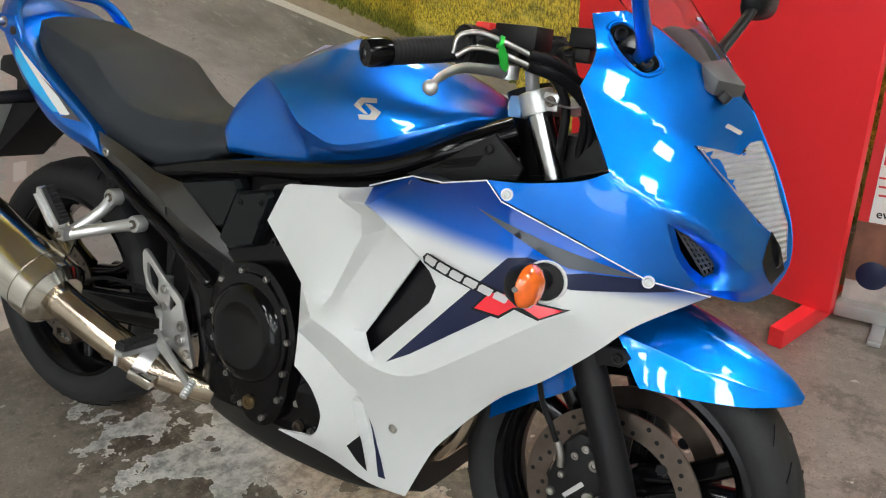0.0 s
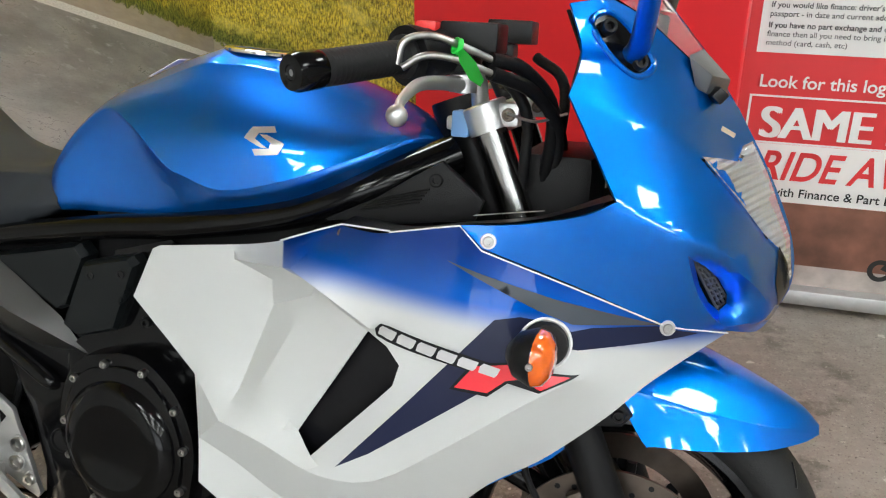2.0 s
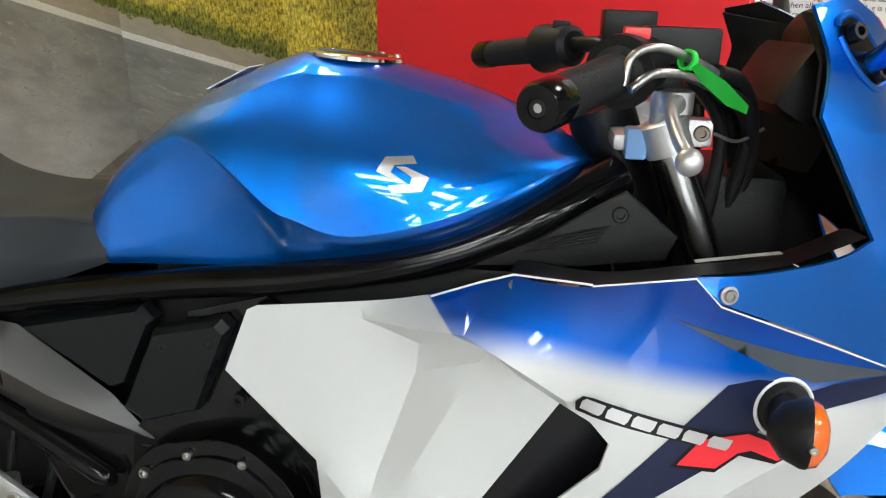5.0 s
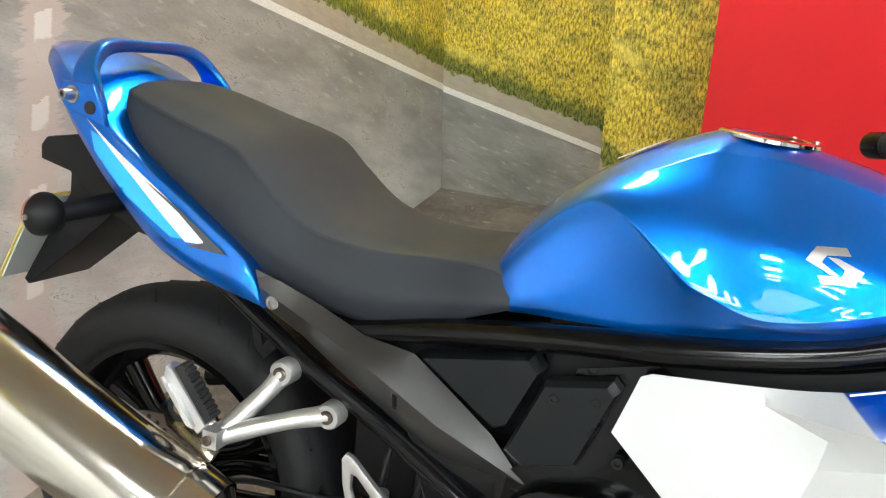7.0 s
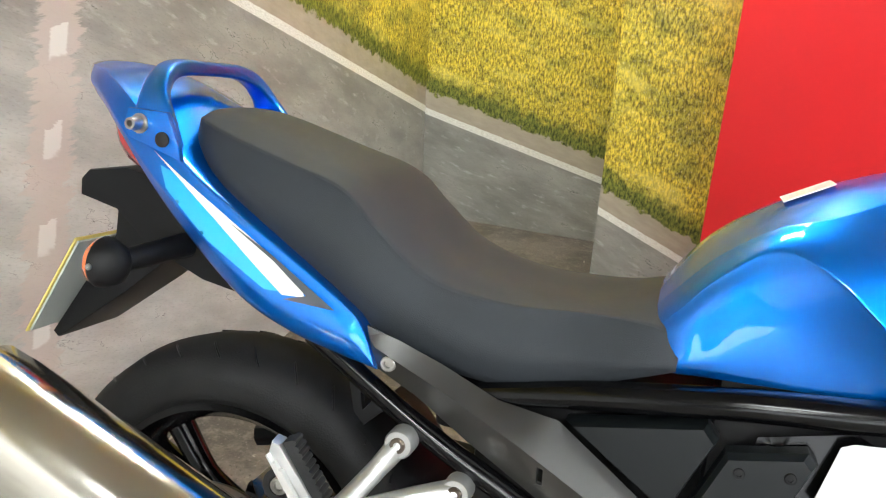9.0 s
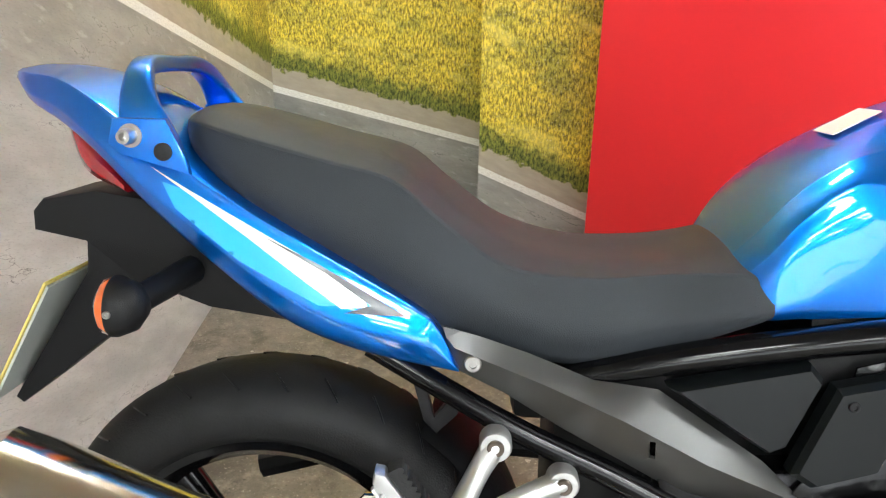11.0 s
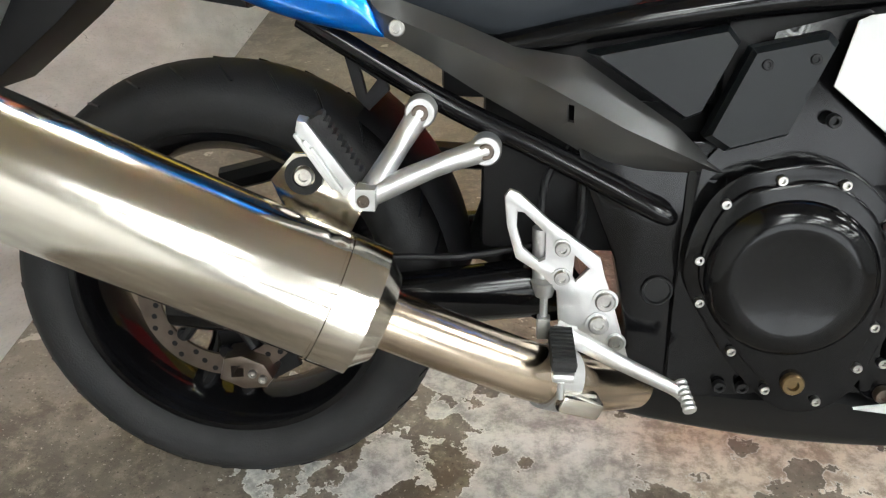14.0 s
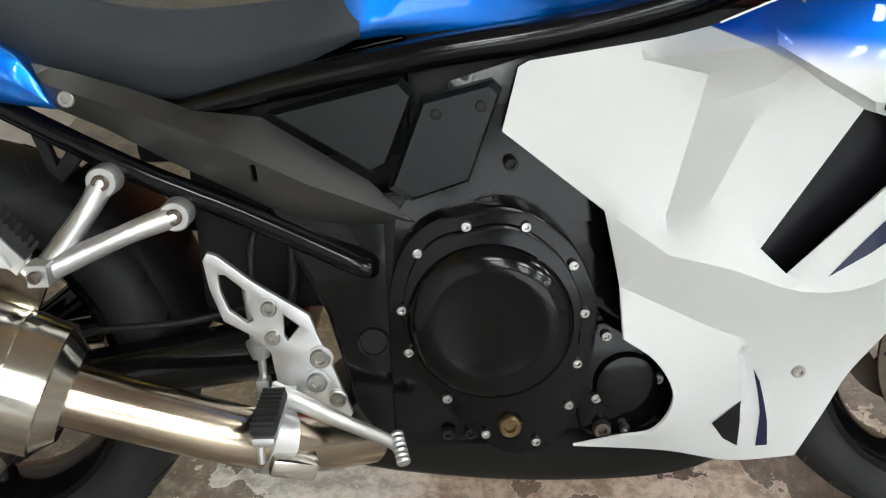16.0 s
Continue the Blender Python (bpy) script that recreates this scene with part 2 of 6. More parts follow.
    col = blend(nt, step(nt, maths(nt, "ADD", over, jag), 0.095, 0.105), col, grass)
    nt.links.new(col, b.inputs["Base Color"])
    bp = node(nt, "ShaderNodeBump", Strength=0.12, Distance=0.003)
    nt.links.new(noise_of(nt, v, 30, 4), bp.inputs["Height"])
    nt.links.new(bp.outputs["Normal"], b.inputs["Normal"])
    return m


def seat_vinyl():
    return material("black_vinyl", (0.027, 0.031, 0.037), 0.57, bump=0.35, bump_size=900, vary=0.15, vary_size=8)


def tyre_rubber():
    return material("tyre_rubber", (0.018, 0.018, 0.019), 0.62, bump=0.3, bump_size=350, vary=0.3, vary_size=14)


def ribbed_reflector():
    """Bright plated reflector with fine flutes."""
    m = material("headlight_reflector", (0.80, 0.81, 0.83), 0.25, 0.45)
    nt = m.node_tree
    tc = nt.nodes.new("ShaderNodeTexCoord")
    mp = nt.nodes.new("ShaderNodeMapping")
    mp.inputs["Rotation"].default_value = (0, 0.25, 0)
    nt.links.new(tc.outputs["Object"], mp.inputs["Vector"])
    w = node(nt, "ShaderNodeTexWave", Scale=38.0, Distortion=0.6)
    w.bands_direction = "Z"
    nt.links.new(mp.outputs[0], w.inputs["Vector"])
    bp = node(nt, "ShaderNodeBump", Strength=0.8, Distance=0.004)
    nt.links.new(w.outputs["Fac"], bp.inputs["Height"])
    nt.links.new(bp.outputs["Normal"], nt.nodes["Principled BSDF"].inputs["Normal"])
    return m


M = dict(
    blue=metallic_blue(), two=two_tone(), floor=floor_material(), vinyl=seat_vinyl(), rubber=tyre_rubber(),
    white=material("white_paint", (0.7, 0.7, 0.69), 0.35, coat=0.8, vary=0.03),
    navy=material("navy_decal", (0.012, 0.016, 0.045), 0.3, coat=0.12, vary=0.1),
    grey_decal=material("dark_grey_decal", (0.05, 0.06, 0.075), 0.3, coat=0.12, vary=0.1),
    red_decal=material("red_decal", (0.85, 0.012, 0.03), 0.3, coat=0.8, vary=0.05),
    black_decal=material("black_decal", (0.006, 0.006, 0.008), 0.3, coat=0.1, vary=0.2),
    silver_decal=material("silver_decal", (0.55, 0.54, 0.55), 0.35, 0.5, vary=0.1),
    cyan=material("light_blue_decal", (0.0, 0.40, 0.80), 0.3, coat=1.0, vary=0.05),
    black_gloss=material("black_gloss_enamel", (0.003, 0.003, 0.0035), 0.13, coat=0.04, vary=0.3, vary_size=20, bump=0.05, bump_size=60),
    black=material("satin_black_paint", (0.007, 0.007, 0.0075), 0.36, vary=0.25, vary_size=12, bump=0.1, bump_size=500),
    plastic=material("black_plastic", (0.0065, 0.0065, 0.0075), 0.45, vary=0.2, vary_size=10, bump=0.25, bump_size=800),
    panel=material("dark_grey_moulded_plastic", (0.0065, 0.008, 0.009), 0.28, vary=0.12, vary_size=9, bump=0.1, bump_size=900),
    cover=material("dark_grey_satin_plastic", (0.009, 0.009, 0.009), 0.40, 0.0, vary=0.12, vary_size=9, bump=0.08, bump_size=900),
    steel=material("polished_steel", (0.69, 0.655, 0.59), 0.14, 1.0, vary=0.06, vary_size=7, bump=0.03, bump_size=90),
    chrome=material("chrome", (0.68, 0.67, 0.65), 0.1, 1.0, vary=0.05),
    pipe=material("heat_stained_steel", (0.50, 0.415, 0.325), 0.19, 1.0, vary=0.22, vary_size=9, bump=0.03, bump_size=90),
    stanchion=material("hard_chrome", (0.34, 0.335, 0.33), 0.22, 1.0, vary=0.06),
    alloy=material("satin_aluminium", (0.56, 0.56, 0.56), 0.36, 0.85, vary=0.08, vary_size=25, bump=0.12, bump_size=500),
    bolt=material("bright_bolt_steel", (0.40, 0.39, 0.375), 0.30, 1.0, vary=0.2, vary_size=80),
    brass=material("tarnished_brass", (0.16, 0.11, 0.055), 0.4, 0.9, vary=0.3, vary_size=90),
    disc=material("brake_disc_steel", (0.13, 0.105, 0.088), 0.34, 0.9, vary=0.2, vary_size=30),
    amber=material("amber_lens", (0.78, 0.13, 0.012), 0.12, coat=1.0, vary=0.15, vary_size=60),
    red_lens=material("red_lens", (0.32, 0.008, 0.012), 0.12, coat=1.0, vary=0.15, vary_size=40),
    red_plastic=material("red_switch", (0.75, 0.03, 0.03), 0.35, vary=0.1),
    green=material("green_tag", (0.02, 0.55, 0.06), 0.45, vary=0.1),
    pale_blue=material("pale_blue_plastic", (0.15, 0.32, 0.62), 0.4, vary=0.1),
    wall=material("painted_wall", (0.30, 0.30, 0.30), 0.7, vary=0.06, vary_size=2, bump=0.2, bump_size=120),
    ceiling=material("ceiling_board", (0.42, 0.42, 0.42), 0.85, vary=0.05, bump=0.3, bump_size=150),
    red_board=material("red_board", (0.84, 0.026, 0.034), 0.36, vary=0.04, vary_size=1.5, bump=0.05, bump_size=60),
    banner_red=material("banner_red", (0.68, 0.03, 0.035), 0.4, vary=0.04),
    banner_white=material("banner_white", (0.78, 0.76, 0.74), 0.4, vary=0.03),
    ink=material("black_ink", (0.03, 0.03, 0.03), 0.5, vary=0.2),
    photo=material("printed_earth_brown", (0.17, 0.07, 0.045), 0.4, vary=0.5, vary_size=9),
    photo_pale=material("printed_pale_track", (0.42, 0.36, 0.33), 0.4, vary=0.3, vary_size=12),
    plate=material("yellow_plate_plastic", (0.62, 0.49, 0.13), 0.35, vary=0.06),
    plate_back=material("pale_plate_backing", (0.42, 0.44, 0.42), 0.35, vary=0.1),
    glow=material("ceiling_panel_diffuser", (0.95, 1.0, 0.985), 0.6, emit=PANEL_GLOW),
    daylight=material("daylight_backdrop", (0.92, 0.96, 1.0), 0.9, emit=2.5),
    grey=material("grey_plastic", (0.062, 0.064, 0.068), 0.4, vary=0.1, bump=0.1, bump_size=500),
    trim=material("white_trim_line", (0.8, 0.82, 0.84), 0.3, coat=0.6, vary=0.03),
    lens_metal=ribbed_reflector(),
)


def glass(name, tint=(0.95, 0.97, 1.0), rough=0.02):
    m = material(name, tint, rough)
    b = m.node_tree.nodes["Principled BSDF"]
    b.inputs["Transmission Weight"].default_value = 1.0
    b.inputs["IOR"].default_value = 1.08
    b.inputs["Coat Weight"].default_value = 0.08
    return m


sheen = M["cover"].node_tree.nodes["Principled BSDF"]
sheen.inputs["Specular IOR Level"].default_value = 0.9
sheen.inputs["Coat Weight"].default_value = 0.7
sheen.inputs["Coat Roughness"].default_value = 0.30
M["glass"] = glass("clear_screen")
M["lens"] = glass("headlight_lens", (0.97, 0.98, 1.0))
M["lens"].node_tree.nodes["Principled BSDF"].inputs["Coat Weight"].default_value = 0.1
M["lens"].node_tree.nodes["Principled BSDF"].inputs["IOR"].default_value = 1.22


# ---- mesh helpers ----
from mathutils.bvhtree import BVHTree
from mathutils.geometry import delaunay_2d_cdt


def mesh_of(name, verts, faces, sharp=None):
    me = bpy.data.meshes.new(name)
    me.from_pydata([tuple(v) for v in verts], [], [tuple(f) for f in faces])
    me.update()
    me.polygons.foreach_set("use_smooth", [True] * len(me.polygons))
    if sharp:
        me.set_sharp_from_angle(angle=radians(sharp))
    return me


def put(name, me, mat, parent=None, label="", kind=""):
    """Links a mesh as one object under a thing or part."""
    ob = new(name, me)
    if not me.materials:
        me.materials.append(M[mat])
    if parent is not None:
        ob.parent = parent
    if label or kind:
        tagged(ob, label, kind=kind)
    return ob


def part(name, bm, mat, parent=None, label="", sharp=40, bevel=0.0):
    if bevel:
        bmesh.ops.bevel(bm, geom=[e for e in bm.edges if e.is_manifold and e.calc_face_angle(0) > 0.6], offset=bevel, segments=2, affect="EDGES", profile=0.6)
    bmesh.ops.recalc_face_normals(bm, faces=bm.faces)
    me = bpy.data.meshes.new(name)
    bm.to_mesh(me)
    bm.free()
    me.polygons.foreach_set("use_smooth", [True] * len(me.polygons))
    me.set_sharp_from_angle(angle=radians(sharp))
    return put(name, me, mat, parent, label)


def curve_points(pts, per=6, closed=False):
    """A smooth line through the points (Catmull-Rom)."""
    p = [Vector(q) for q in pts]
    n, out = len(p), []
    for i in range(n if closed else n - 1):
        a = p[(i - 1) % n] if closed or i > 0 else p[0] * 2 - p[1]
        b, c = p[i], p[(i + 1) % n]
        d = p[(i + 2) % n] if closed or i + 2 < n else p[-1] * 2 - p[-2]
        for j in range(per):
            t = j / per
            out.append(0.5 * (2 * b + (c - a) * t + (2 * a - 5 * b + 4 * c - d) * t * t + (3 * b - a - 3 * c + d) * t ** 3))
    if not closed:
        out.append(p[-1].copy())
    return out


def tube_bm(pts, radius, sides=14, per=6, bm=None, flat=1.0):
    """A tube swept along a smooth line; radius: a number, or one for each point. flat: the height of its section over its width."""
    bm = bm or bmesh.new()
    line = curve_points(pts, per) if per > 1 else [Vector(q) for q in pts]
    m = len(line)
    up = Vector((0, 0, 1))
    rings = []
    for i, q in enumerate(line):
        tan = (line[min(i + 1, m - 1)] - line[max(i - 1, 0)]).normalized()
        side = tan.cross(up)
        if side.length < 0.05:
            side = tan.cross(Vector((0, 1, 0)))
        side.normalize()
        nor = side.cross(tan)
        if isinstance(radius, (int, float)):
            r = radius
        else:
            f = i / (m - 1) * (len(radius) - 1)
            k = min(int(f), len(radius) - 2)
            r = radius[k] + (radius[k + 1] - radius[k]) * (f - k)
        rings.append([bm.verts.new(q + side * math.cos(a) * r + nor * math.sin(a) * r * flat) for a in [2 * math.pi * s / sides for s in range(sides)]])
    for a, b in zip(rings, rings[1:]):
        for s in range(sides):
            bm.faces.new((a[s], a[(s + 1) % sides], b[(s + 1) % sides], b[s]))
    bm.faces.new(rings[0][::-1])
    bm.faces.new(rings[-1])
    return bm


def lathe_bm(profile, origin, axis, sides=48, bm=None, closed=False):
    """Turns (distance along axis, radius) round the axis."""
    bm = bm or bmesh.new()
    ax = Vector(axis).normalized()
    s1 = ax.cross(Vector((0, 0, 1)) if abs(ax.z) < 0.9 else Vector((1, 0, 0))).normalized()
    s2 = ax.cross(s1)
    o = Vector(origin)
    rings = []
    for d, r in profile:
        if r < 1e-6:
            rings.append([bm.verts.new(o + ax * d)])
        else:
            rings.append([bm.verts.new(o + ax * d + (s1 * math.cos(a) + s2 * math.sin(a)) * r) for a in [2 * math.pi * k / sides for k in range(sides)]])
    pairs = list(zip(rings, rings[1:])) + ([(rings[-1], rings[0])] if closed else [])
    for a, b in pairs:
        for k in range(sides):
            k2 = (k + 1) % sides
            if len(a) == 1 and len(b) == 1:
                continue
            if len(a) == 1:
                bm.faces.new((a[0], b[k], b[k2]))
            elif len(b) == 1:
                bm.faces.new((a[k], b[0], a[k2]))
            else:
                bm.faces.new((a[k], b[k], b[k2], a[k2]))
    return bm


def box_bm(lo, hi, bm=None, turn=None):
    bm = bm or bmesh.new()
    c = (Vector(lo) + Vector(hi)) / 2
    d = Vector(hi) - Vector(lo)
    m = Matrix.Translation(c) @ (turn or Matrix.Identity(4)) @ Matrix.Diagonal((*d, 1))
    bmesh.ops.create_cube(bm, size=1, matrix=m)
    return bm


def plate_bm(outline, y, thick, slope=0.0, holes=(), x_mid=0.0):
    """A flat plate from an outline in x and z, its outer face at y (+ slope along x), thick towards the middle of the machine."""
    pts = [Vector((a, b)) for a, b in outline]
    edges = [(i, (i + 1) % len(pts)) for i in range(len(pts))]
    for h in holes:
        s = len(pts)
        pts += [Vector((a, b)) for a, b in h]
        edges += [(s + i, s + (i + 1) % len(h)) for i in range(len(h))]
    v, e, f, *_ = delaunay_2d_cdt(pts, edges, [], 0, 1e-6)
    keep = [t for t in f if inside(sum((v[i] for i in t), Vector((0, 0))) / 3, outline) and not any(inside(sum((v[i] for i in t), Vector((0, 0))) / 3, h) for h in holes)]
    bm = bmesh.new()
    vs = [bm.verts.new((p.x, y + slope * (p.x - x_mid), p.y)) for p in v]
    for t in keep:
        bm.faces.new([vs[i] for i in t])
    bmesh.ops.delete(bm, geom=[q for q in bm.verts if not q.link_faces], context="VERTS")
    bmesh.ops.dissolve_limit(bm, angle_limit=0.01, verts=bm.verts, edges=bm.edges)
    r = bmesh.ops.extrude_face_region(bm, geom=list(bm.faces))
    for q in r["geom"]:
        if isinstance(q, bmesh.types.BMVert):
            q.co.y += thick
    return bm


def inside(p, poly):
    x, y, hit = p[0], p[1], False
    for i in range(len(poly)):
        (x1, y1), (x2, y2) = poly[i][:2], poly[i - 1][:2]
        if (y1 > y) != (y2 > y) and x < (x2 - x1) * (y - y1) / (y2 - y1) + x1:
            hit = not hit
    return hit


def densify(line, h, closed):
    out, n = [], len(line)
    for i in range(n if closed else n - 1):
        a, b = Vector(line[i]), Vector(line[(i + 1) % n])
        k = max(1, round((b - a).length / h))
        out += [a.lerp(b, j / k) for j in range(k)]
    if not closed:
        out.append(Vector(line[-1]))
    return out


def fill_outline(loops, lines, h):
    """Triangles over outlines and inner lines in x and z. Returns the points (x, z), the triangles and, for given points, y."""
    pts, edges, ys = [], [], []
    for closed, lp in [(True, q) for q in loops] + [(False, q) for q in lines]:
        d = densify(lp, h, closed)
        s = len(pts)
        pts += [Vector((q.x, q.z)) for q in d]
        ys += [q.y for q in d]
        edges += [(s + i, s + i + 1) for i in range(len(d) - 1)] + ([(s + len(d) - 1, s)] if closed else [])
    flat = [[(q[0], q[2]) for q in lp] for lp in loops]
    arr = np.array([(p.x, p.y) for p in pts])
    xs, zs = arr.min(0), arr.max(0)
    for i in range(int((zs[0] - xs[0]) / h) + 1):
        for j in range(int((zs[1] - xs[1]) / (h * 0.87)) + 1):
            p = (xs[0] + (i + 0.5 * (j % 2)) * h, xs[1] + j * h * 0.87)
            if inside(p, flat[0]) and not any(inside(p, f) for f in flat[1:]) and ((arr - p) ** 2).sum(1).min() > (0.55 * h) ** 2:
                pts.append(Vector(p))
                ys.append(None)
    v, e, f, ov, *_ = delaunay_2d_cdt(pts, edges, [], 0, 1e-5)
    tris = []
    for t in f:
        c = sum((v[i] for i in t), Vector((0, 0))) / len(t)
        if inside(c, flat[0]) and not any(inside(c, q) for q in flat[1:]):
            tris.append(t)
    fixed = []
    for o in ov:
        known = [ys[i] for i in o if ys[i] is not None]
        fixed.append(sum(known) / len(known) if known else None)
    return v, tris, fixed


def panel_mesh(name, outline, creases=(), holes=(), h=0.012, bulge=0.0, thick=0.004, sharp=24, mirror=False):
    """A moulded panel stretched like a skin between its rim and its creases; bulge blows it outward, to -y."""
    v, tris, fixed = fill_outline([outline, *holes], creases, h)
    n = len(v)
    A, rhs, mass = np.zeros((n, n)), np.zeros(n), np.zeros(n)
    for t in tris:
        for k in range(3):
            i, j, o = t[k], t[(k + 1) % 3], t[(k + 2) % 3]
            e1, e2 = v[i] - v[o], v[j] - v[o]
            area = abs(e1.cross(e2))
            cot = max(0.02, e1.dot(e2) / max(area, 1e-9)) / 2
            A[i, i] += cot
            A[j, j] += cot
            A[i, j] -= cot
            A[j, i] -= cot
            mass[o] += area / 6
    rhs = -bulge * mass
    for i in range(n):
        if fixed[i] is not None or A[i, i] == 0:
            A[i, :] = 0
            A[i, i] = 1
            rhs[i] = fixed[i] or 0
    y = np.linalg.solve(A, rhs)
    used = sorted({i for t in tris for i in t})
    new_i = {o: k for k, o in enumerate(used)}
    sg = -1 if mirror else 1
    verts = [(v[i].x, sg * y[i], v[i].y) for i in used]
    faces = []
    for t in tris:
        a, b, c = [Vector((v[i].x, y[i], v[i].y)) for i in t[:3]]
        out = (b - a).cross(c - a).y < 0
        t = [new_i[i] for i in t]
        faces.append(t if out != mirror else t[::-1])
    me = mesh_of(name, verts, faces, sharp)
    return me


def thicken(me, thick, lining="plastic"):
    """Gives a sheet an inner face and a rim of their own, so that the rim stays crisp."""
    n = len(me.vertices)
    co = [v.co.copy() for v in me.vertices]
    nor = [v.normal.copy() for v in me.vertices]
    faces = [tuple(p.vertices) for p in me.polygons]
    count = {}
    for f in faces:
        for a, b in zip(f, f[1:] + f[:1]):
            count[(a, b)] = count.get((a, b), 0) + 1
    verts = co + [c - q * thick for c, q in zip(co, nor)]
    new_faces = list(faces) + [tuple(n + i for i in f[::-1]) for f in faces]
    outer = len(faces)
    for a, b in count:
        if (b, a) not in count:
            s = len(verts)
            verts += [co[a], co[b], verts[n + b], verts[n + a]]
            new_faces.append((s + 1, s, s + 3, s + 2))
    sharp = [e.use_edge_sharp for e in me.edges]
    keys = {tuple(sorted(e.vertices)) for e, s in zip(me.edges, sharp) if s}
    me.clear_geometry()
    me.from_pydata([tuple(v) for v in verts], [], new_faces)
    me.update()
    me.polygons.foreach_set("use_smooth", [True] * len(me.polygons))
    for e in me.edges:
        if tuple(sorted(e.vertices)) in keys:
            e.use_edge_sharp = True
    if lining:
        me.materials.append(M[lining])
        for p in me.polygons[outer:2 * outer]:
            p.material_index = 1
    me.update()


def moulded(name, mat, parent, outline, label="", thick=0.004, **kw):
    me = panel_mesh(name, outline, **kw)
    me.materials.append(M[mat])
    thicken(me, thick, None if mat == "glass" else "plastic")
    return put(name, me, mat, parent, label)


def skin_mesh(name, stations, nu=6, nv=4, mirror=True, sharp=60, caps=True):
    """A smooth hull through half sections, each a list of (x, y, z) from the bottom to the middle line; mirrored to both sides."""
    k = len(stations[0])
    full = []
    for s in stations:
        row = [Vector(q) for q in s]
        if mirror:
            row = row + [Vector((q.x, -q.y, q.z)) for q in row[-2 if abs(row[-1].y) < 1e-6 else -1::-1]]
        full.append(row)
    cols = len(full[0])
    lines = [curve_points([r[c] for r in full], nu) for c in range(cols)]
    rows = [curve_points([ln[i] for ln in lines], nv) for i in range(len(lines[0]))]
    w = len(rows[0])
    verts = [q for r in rows for q in r]
    faces = [(i * w + j, i * w + j + 1, (i + 1) * w + j + 1, (i + 1) * w + j) for i in range(len(rows) - 1) for j in range(w - 1)]
    if caps:
        faces += [tuple(range(w))[::-1], tuple((len(rows) - 1) * w + j for j in range(w))]
        faces += [(i * w, (i + 1) * w, (i + 1) * w + w - 1, i * w + w - 1) for i in range(len(rows) - 1)]
    bm = bmesh.new()
    me = mesh_of(name, verts, faces, None)
    bm.from_mesh(me)
    bmesh.ops.remove_doubles(bm, verts=bm.verts, dist=1e-5)
    bmesh.ops.recalc_face_normals(bm, faces=bm.faces)
    bm.to_mesh(me)
    bm.free()
    me.polygons.foreach_set("use_smooth", [True] * len(me.polygons))
    me.set_sharp_from_angle(angle=radians(sharp))
    return me


def tree_of(*obs):
    verts, polys = [], []
    for ob in obs:
        s = len(verts)
        verts += [v.co.copy() for v in ob.data.vertices]
        polys += [[s + i for i in p.vertices] for p in ob.data.polygons]
    return BVHTree.FromPolygons(verts, polys)


def decal(name, outline, tree, mat, parent, label="", lift=0.0012, h=0.008, thick=0.0008):
    """A film laid on the outer side of a panel, given by its outline in x and z."""
    v, tris, _ = fill_outline([[(a, 0, b) for a, b in outline]], (), h)
    ys = []
    for p in v:
        hit = tree.ray_cast(Vector((p.x, -1.0, p.y)), Vector((0, 1, 0)))
        if hit[0] is None:
            q = tree.find_nearest(Vector((p.x, -0.25, p.y)))
            ys.append(q[0].y)
        else:
            ys.append(hit[0].y)
    used = sorted({i for t in tris for i in t})
    ni = {o: k for k, o in enumerate(used)}
    faces = []
    for t in tris:
        a, b, c = [v[i] for i in t[:3]]
        ccw = (b - a).cross(c - a) > 0
        t = [ni[i] for i in t]
        faces.append(t if ccw else t[::-1])
    me = mesh_of(name, [(v[i].x, ys[i] - lift, v[i].y) for i in used], faces, 50)
    return put(name, me, mat, parent, label)


def bolt_at(name, place, axis, radius, parent, mat="bolt", height=None, socket=True):
    """A bolt head with a chamfer and a hollow socket."""
    h = height or radius * 0.6
    prof = [(0, radius), (h * 0.7, radius), (h, radius * 0.86)]
    prof += [(h, radius * 0.5), (h * 0.4, radius * 0.45), (h * 0.4, 0)] if socket else [(h * 1.15, radius * 0.4), (h * 1.18, 0)]
    return part(name, lathe_bm([(0, 0), *prof], place, axis, 18), mat, parent, sharp=35)


def runs(*lines):
    """One outline from several smooth runs, with corners where they meet."""
    out = []
    for ln in lines:
        q = curve_points(ln, 4) if len(ln) > 2 else [Vector(p) for p in ln]
        out += [tuple(p) for p in (q[1:] if out else q)]
    if (Vector(out[0]) - Vector(out[-1])).length < 1e-4:
        out.pop()
    return out


OUT = (0, -1, 0)


# ---- the room ----
def slab(name, lo, hi, mat, kind="structure", label=""):
    bm = box_bm(lo, hi)
    ob = part(name, bm, mat)
    tagged(ob, label, kind=kind)
    return ob


LEFT, BACK, TOP = -0.52, 2.30, 2.75
M["mural_side"] = mural_material("road_mural_side", "Y", -0.395, 1.325, lane=(0.33, 0.25), tarmac=((0.42, 0.415, 0.395), (0.62, 0.61, 0.585)), fade=(0.08, 0.55))
M["mural_back"] = mural_material("road_mural_back", "X", -0.25, 0.28)
M["mural_pillar"] = mural_material("road_mural_pillar", "X", -0.44, 0.375)
slab("floor", (LEFT - 0.1, -8.0, -0.1), (5.5, BACK + 0.1, 0.0), "floor", label="worn brown concrete floor with peeling pale paint")
slab("wall_left", (LEFT - 0.1, -8.0, 0.0), (LEFT, BACK + 0.1, TOP), "mural_side", label="wall covered with a printed country road mural")
slab("wall_back", (LEFT, BACK, 0.0), (5.5, BACK + 0.1, TOP), "mural_back", label="back wall covered with a printed road and grass mural")
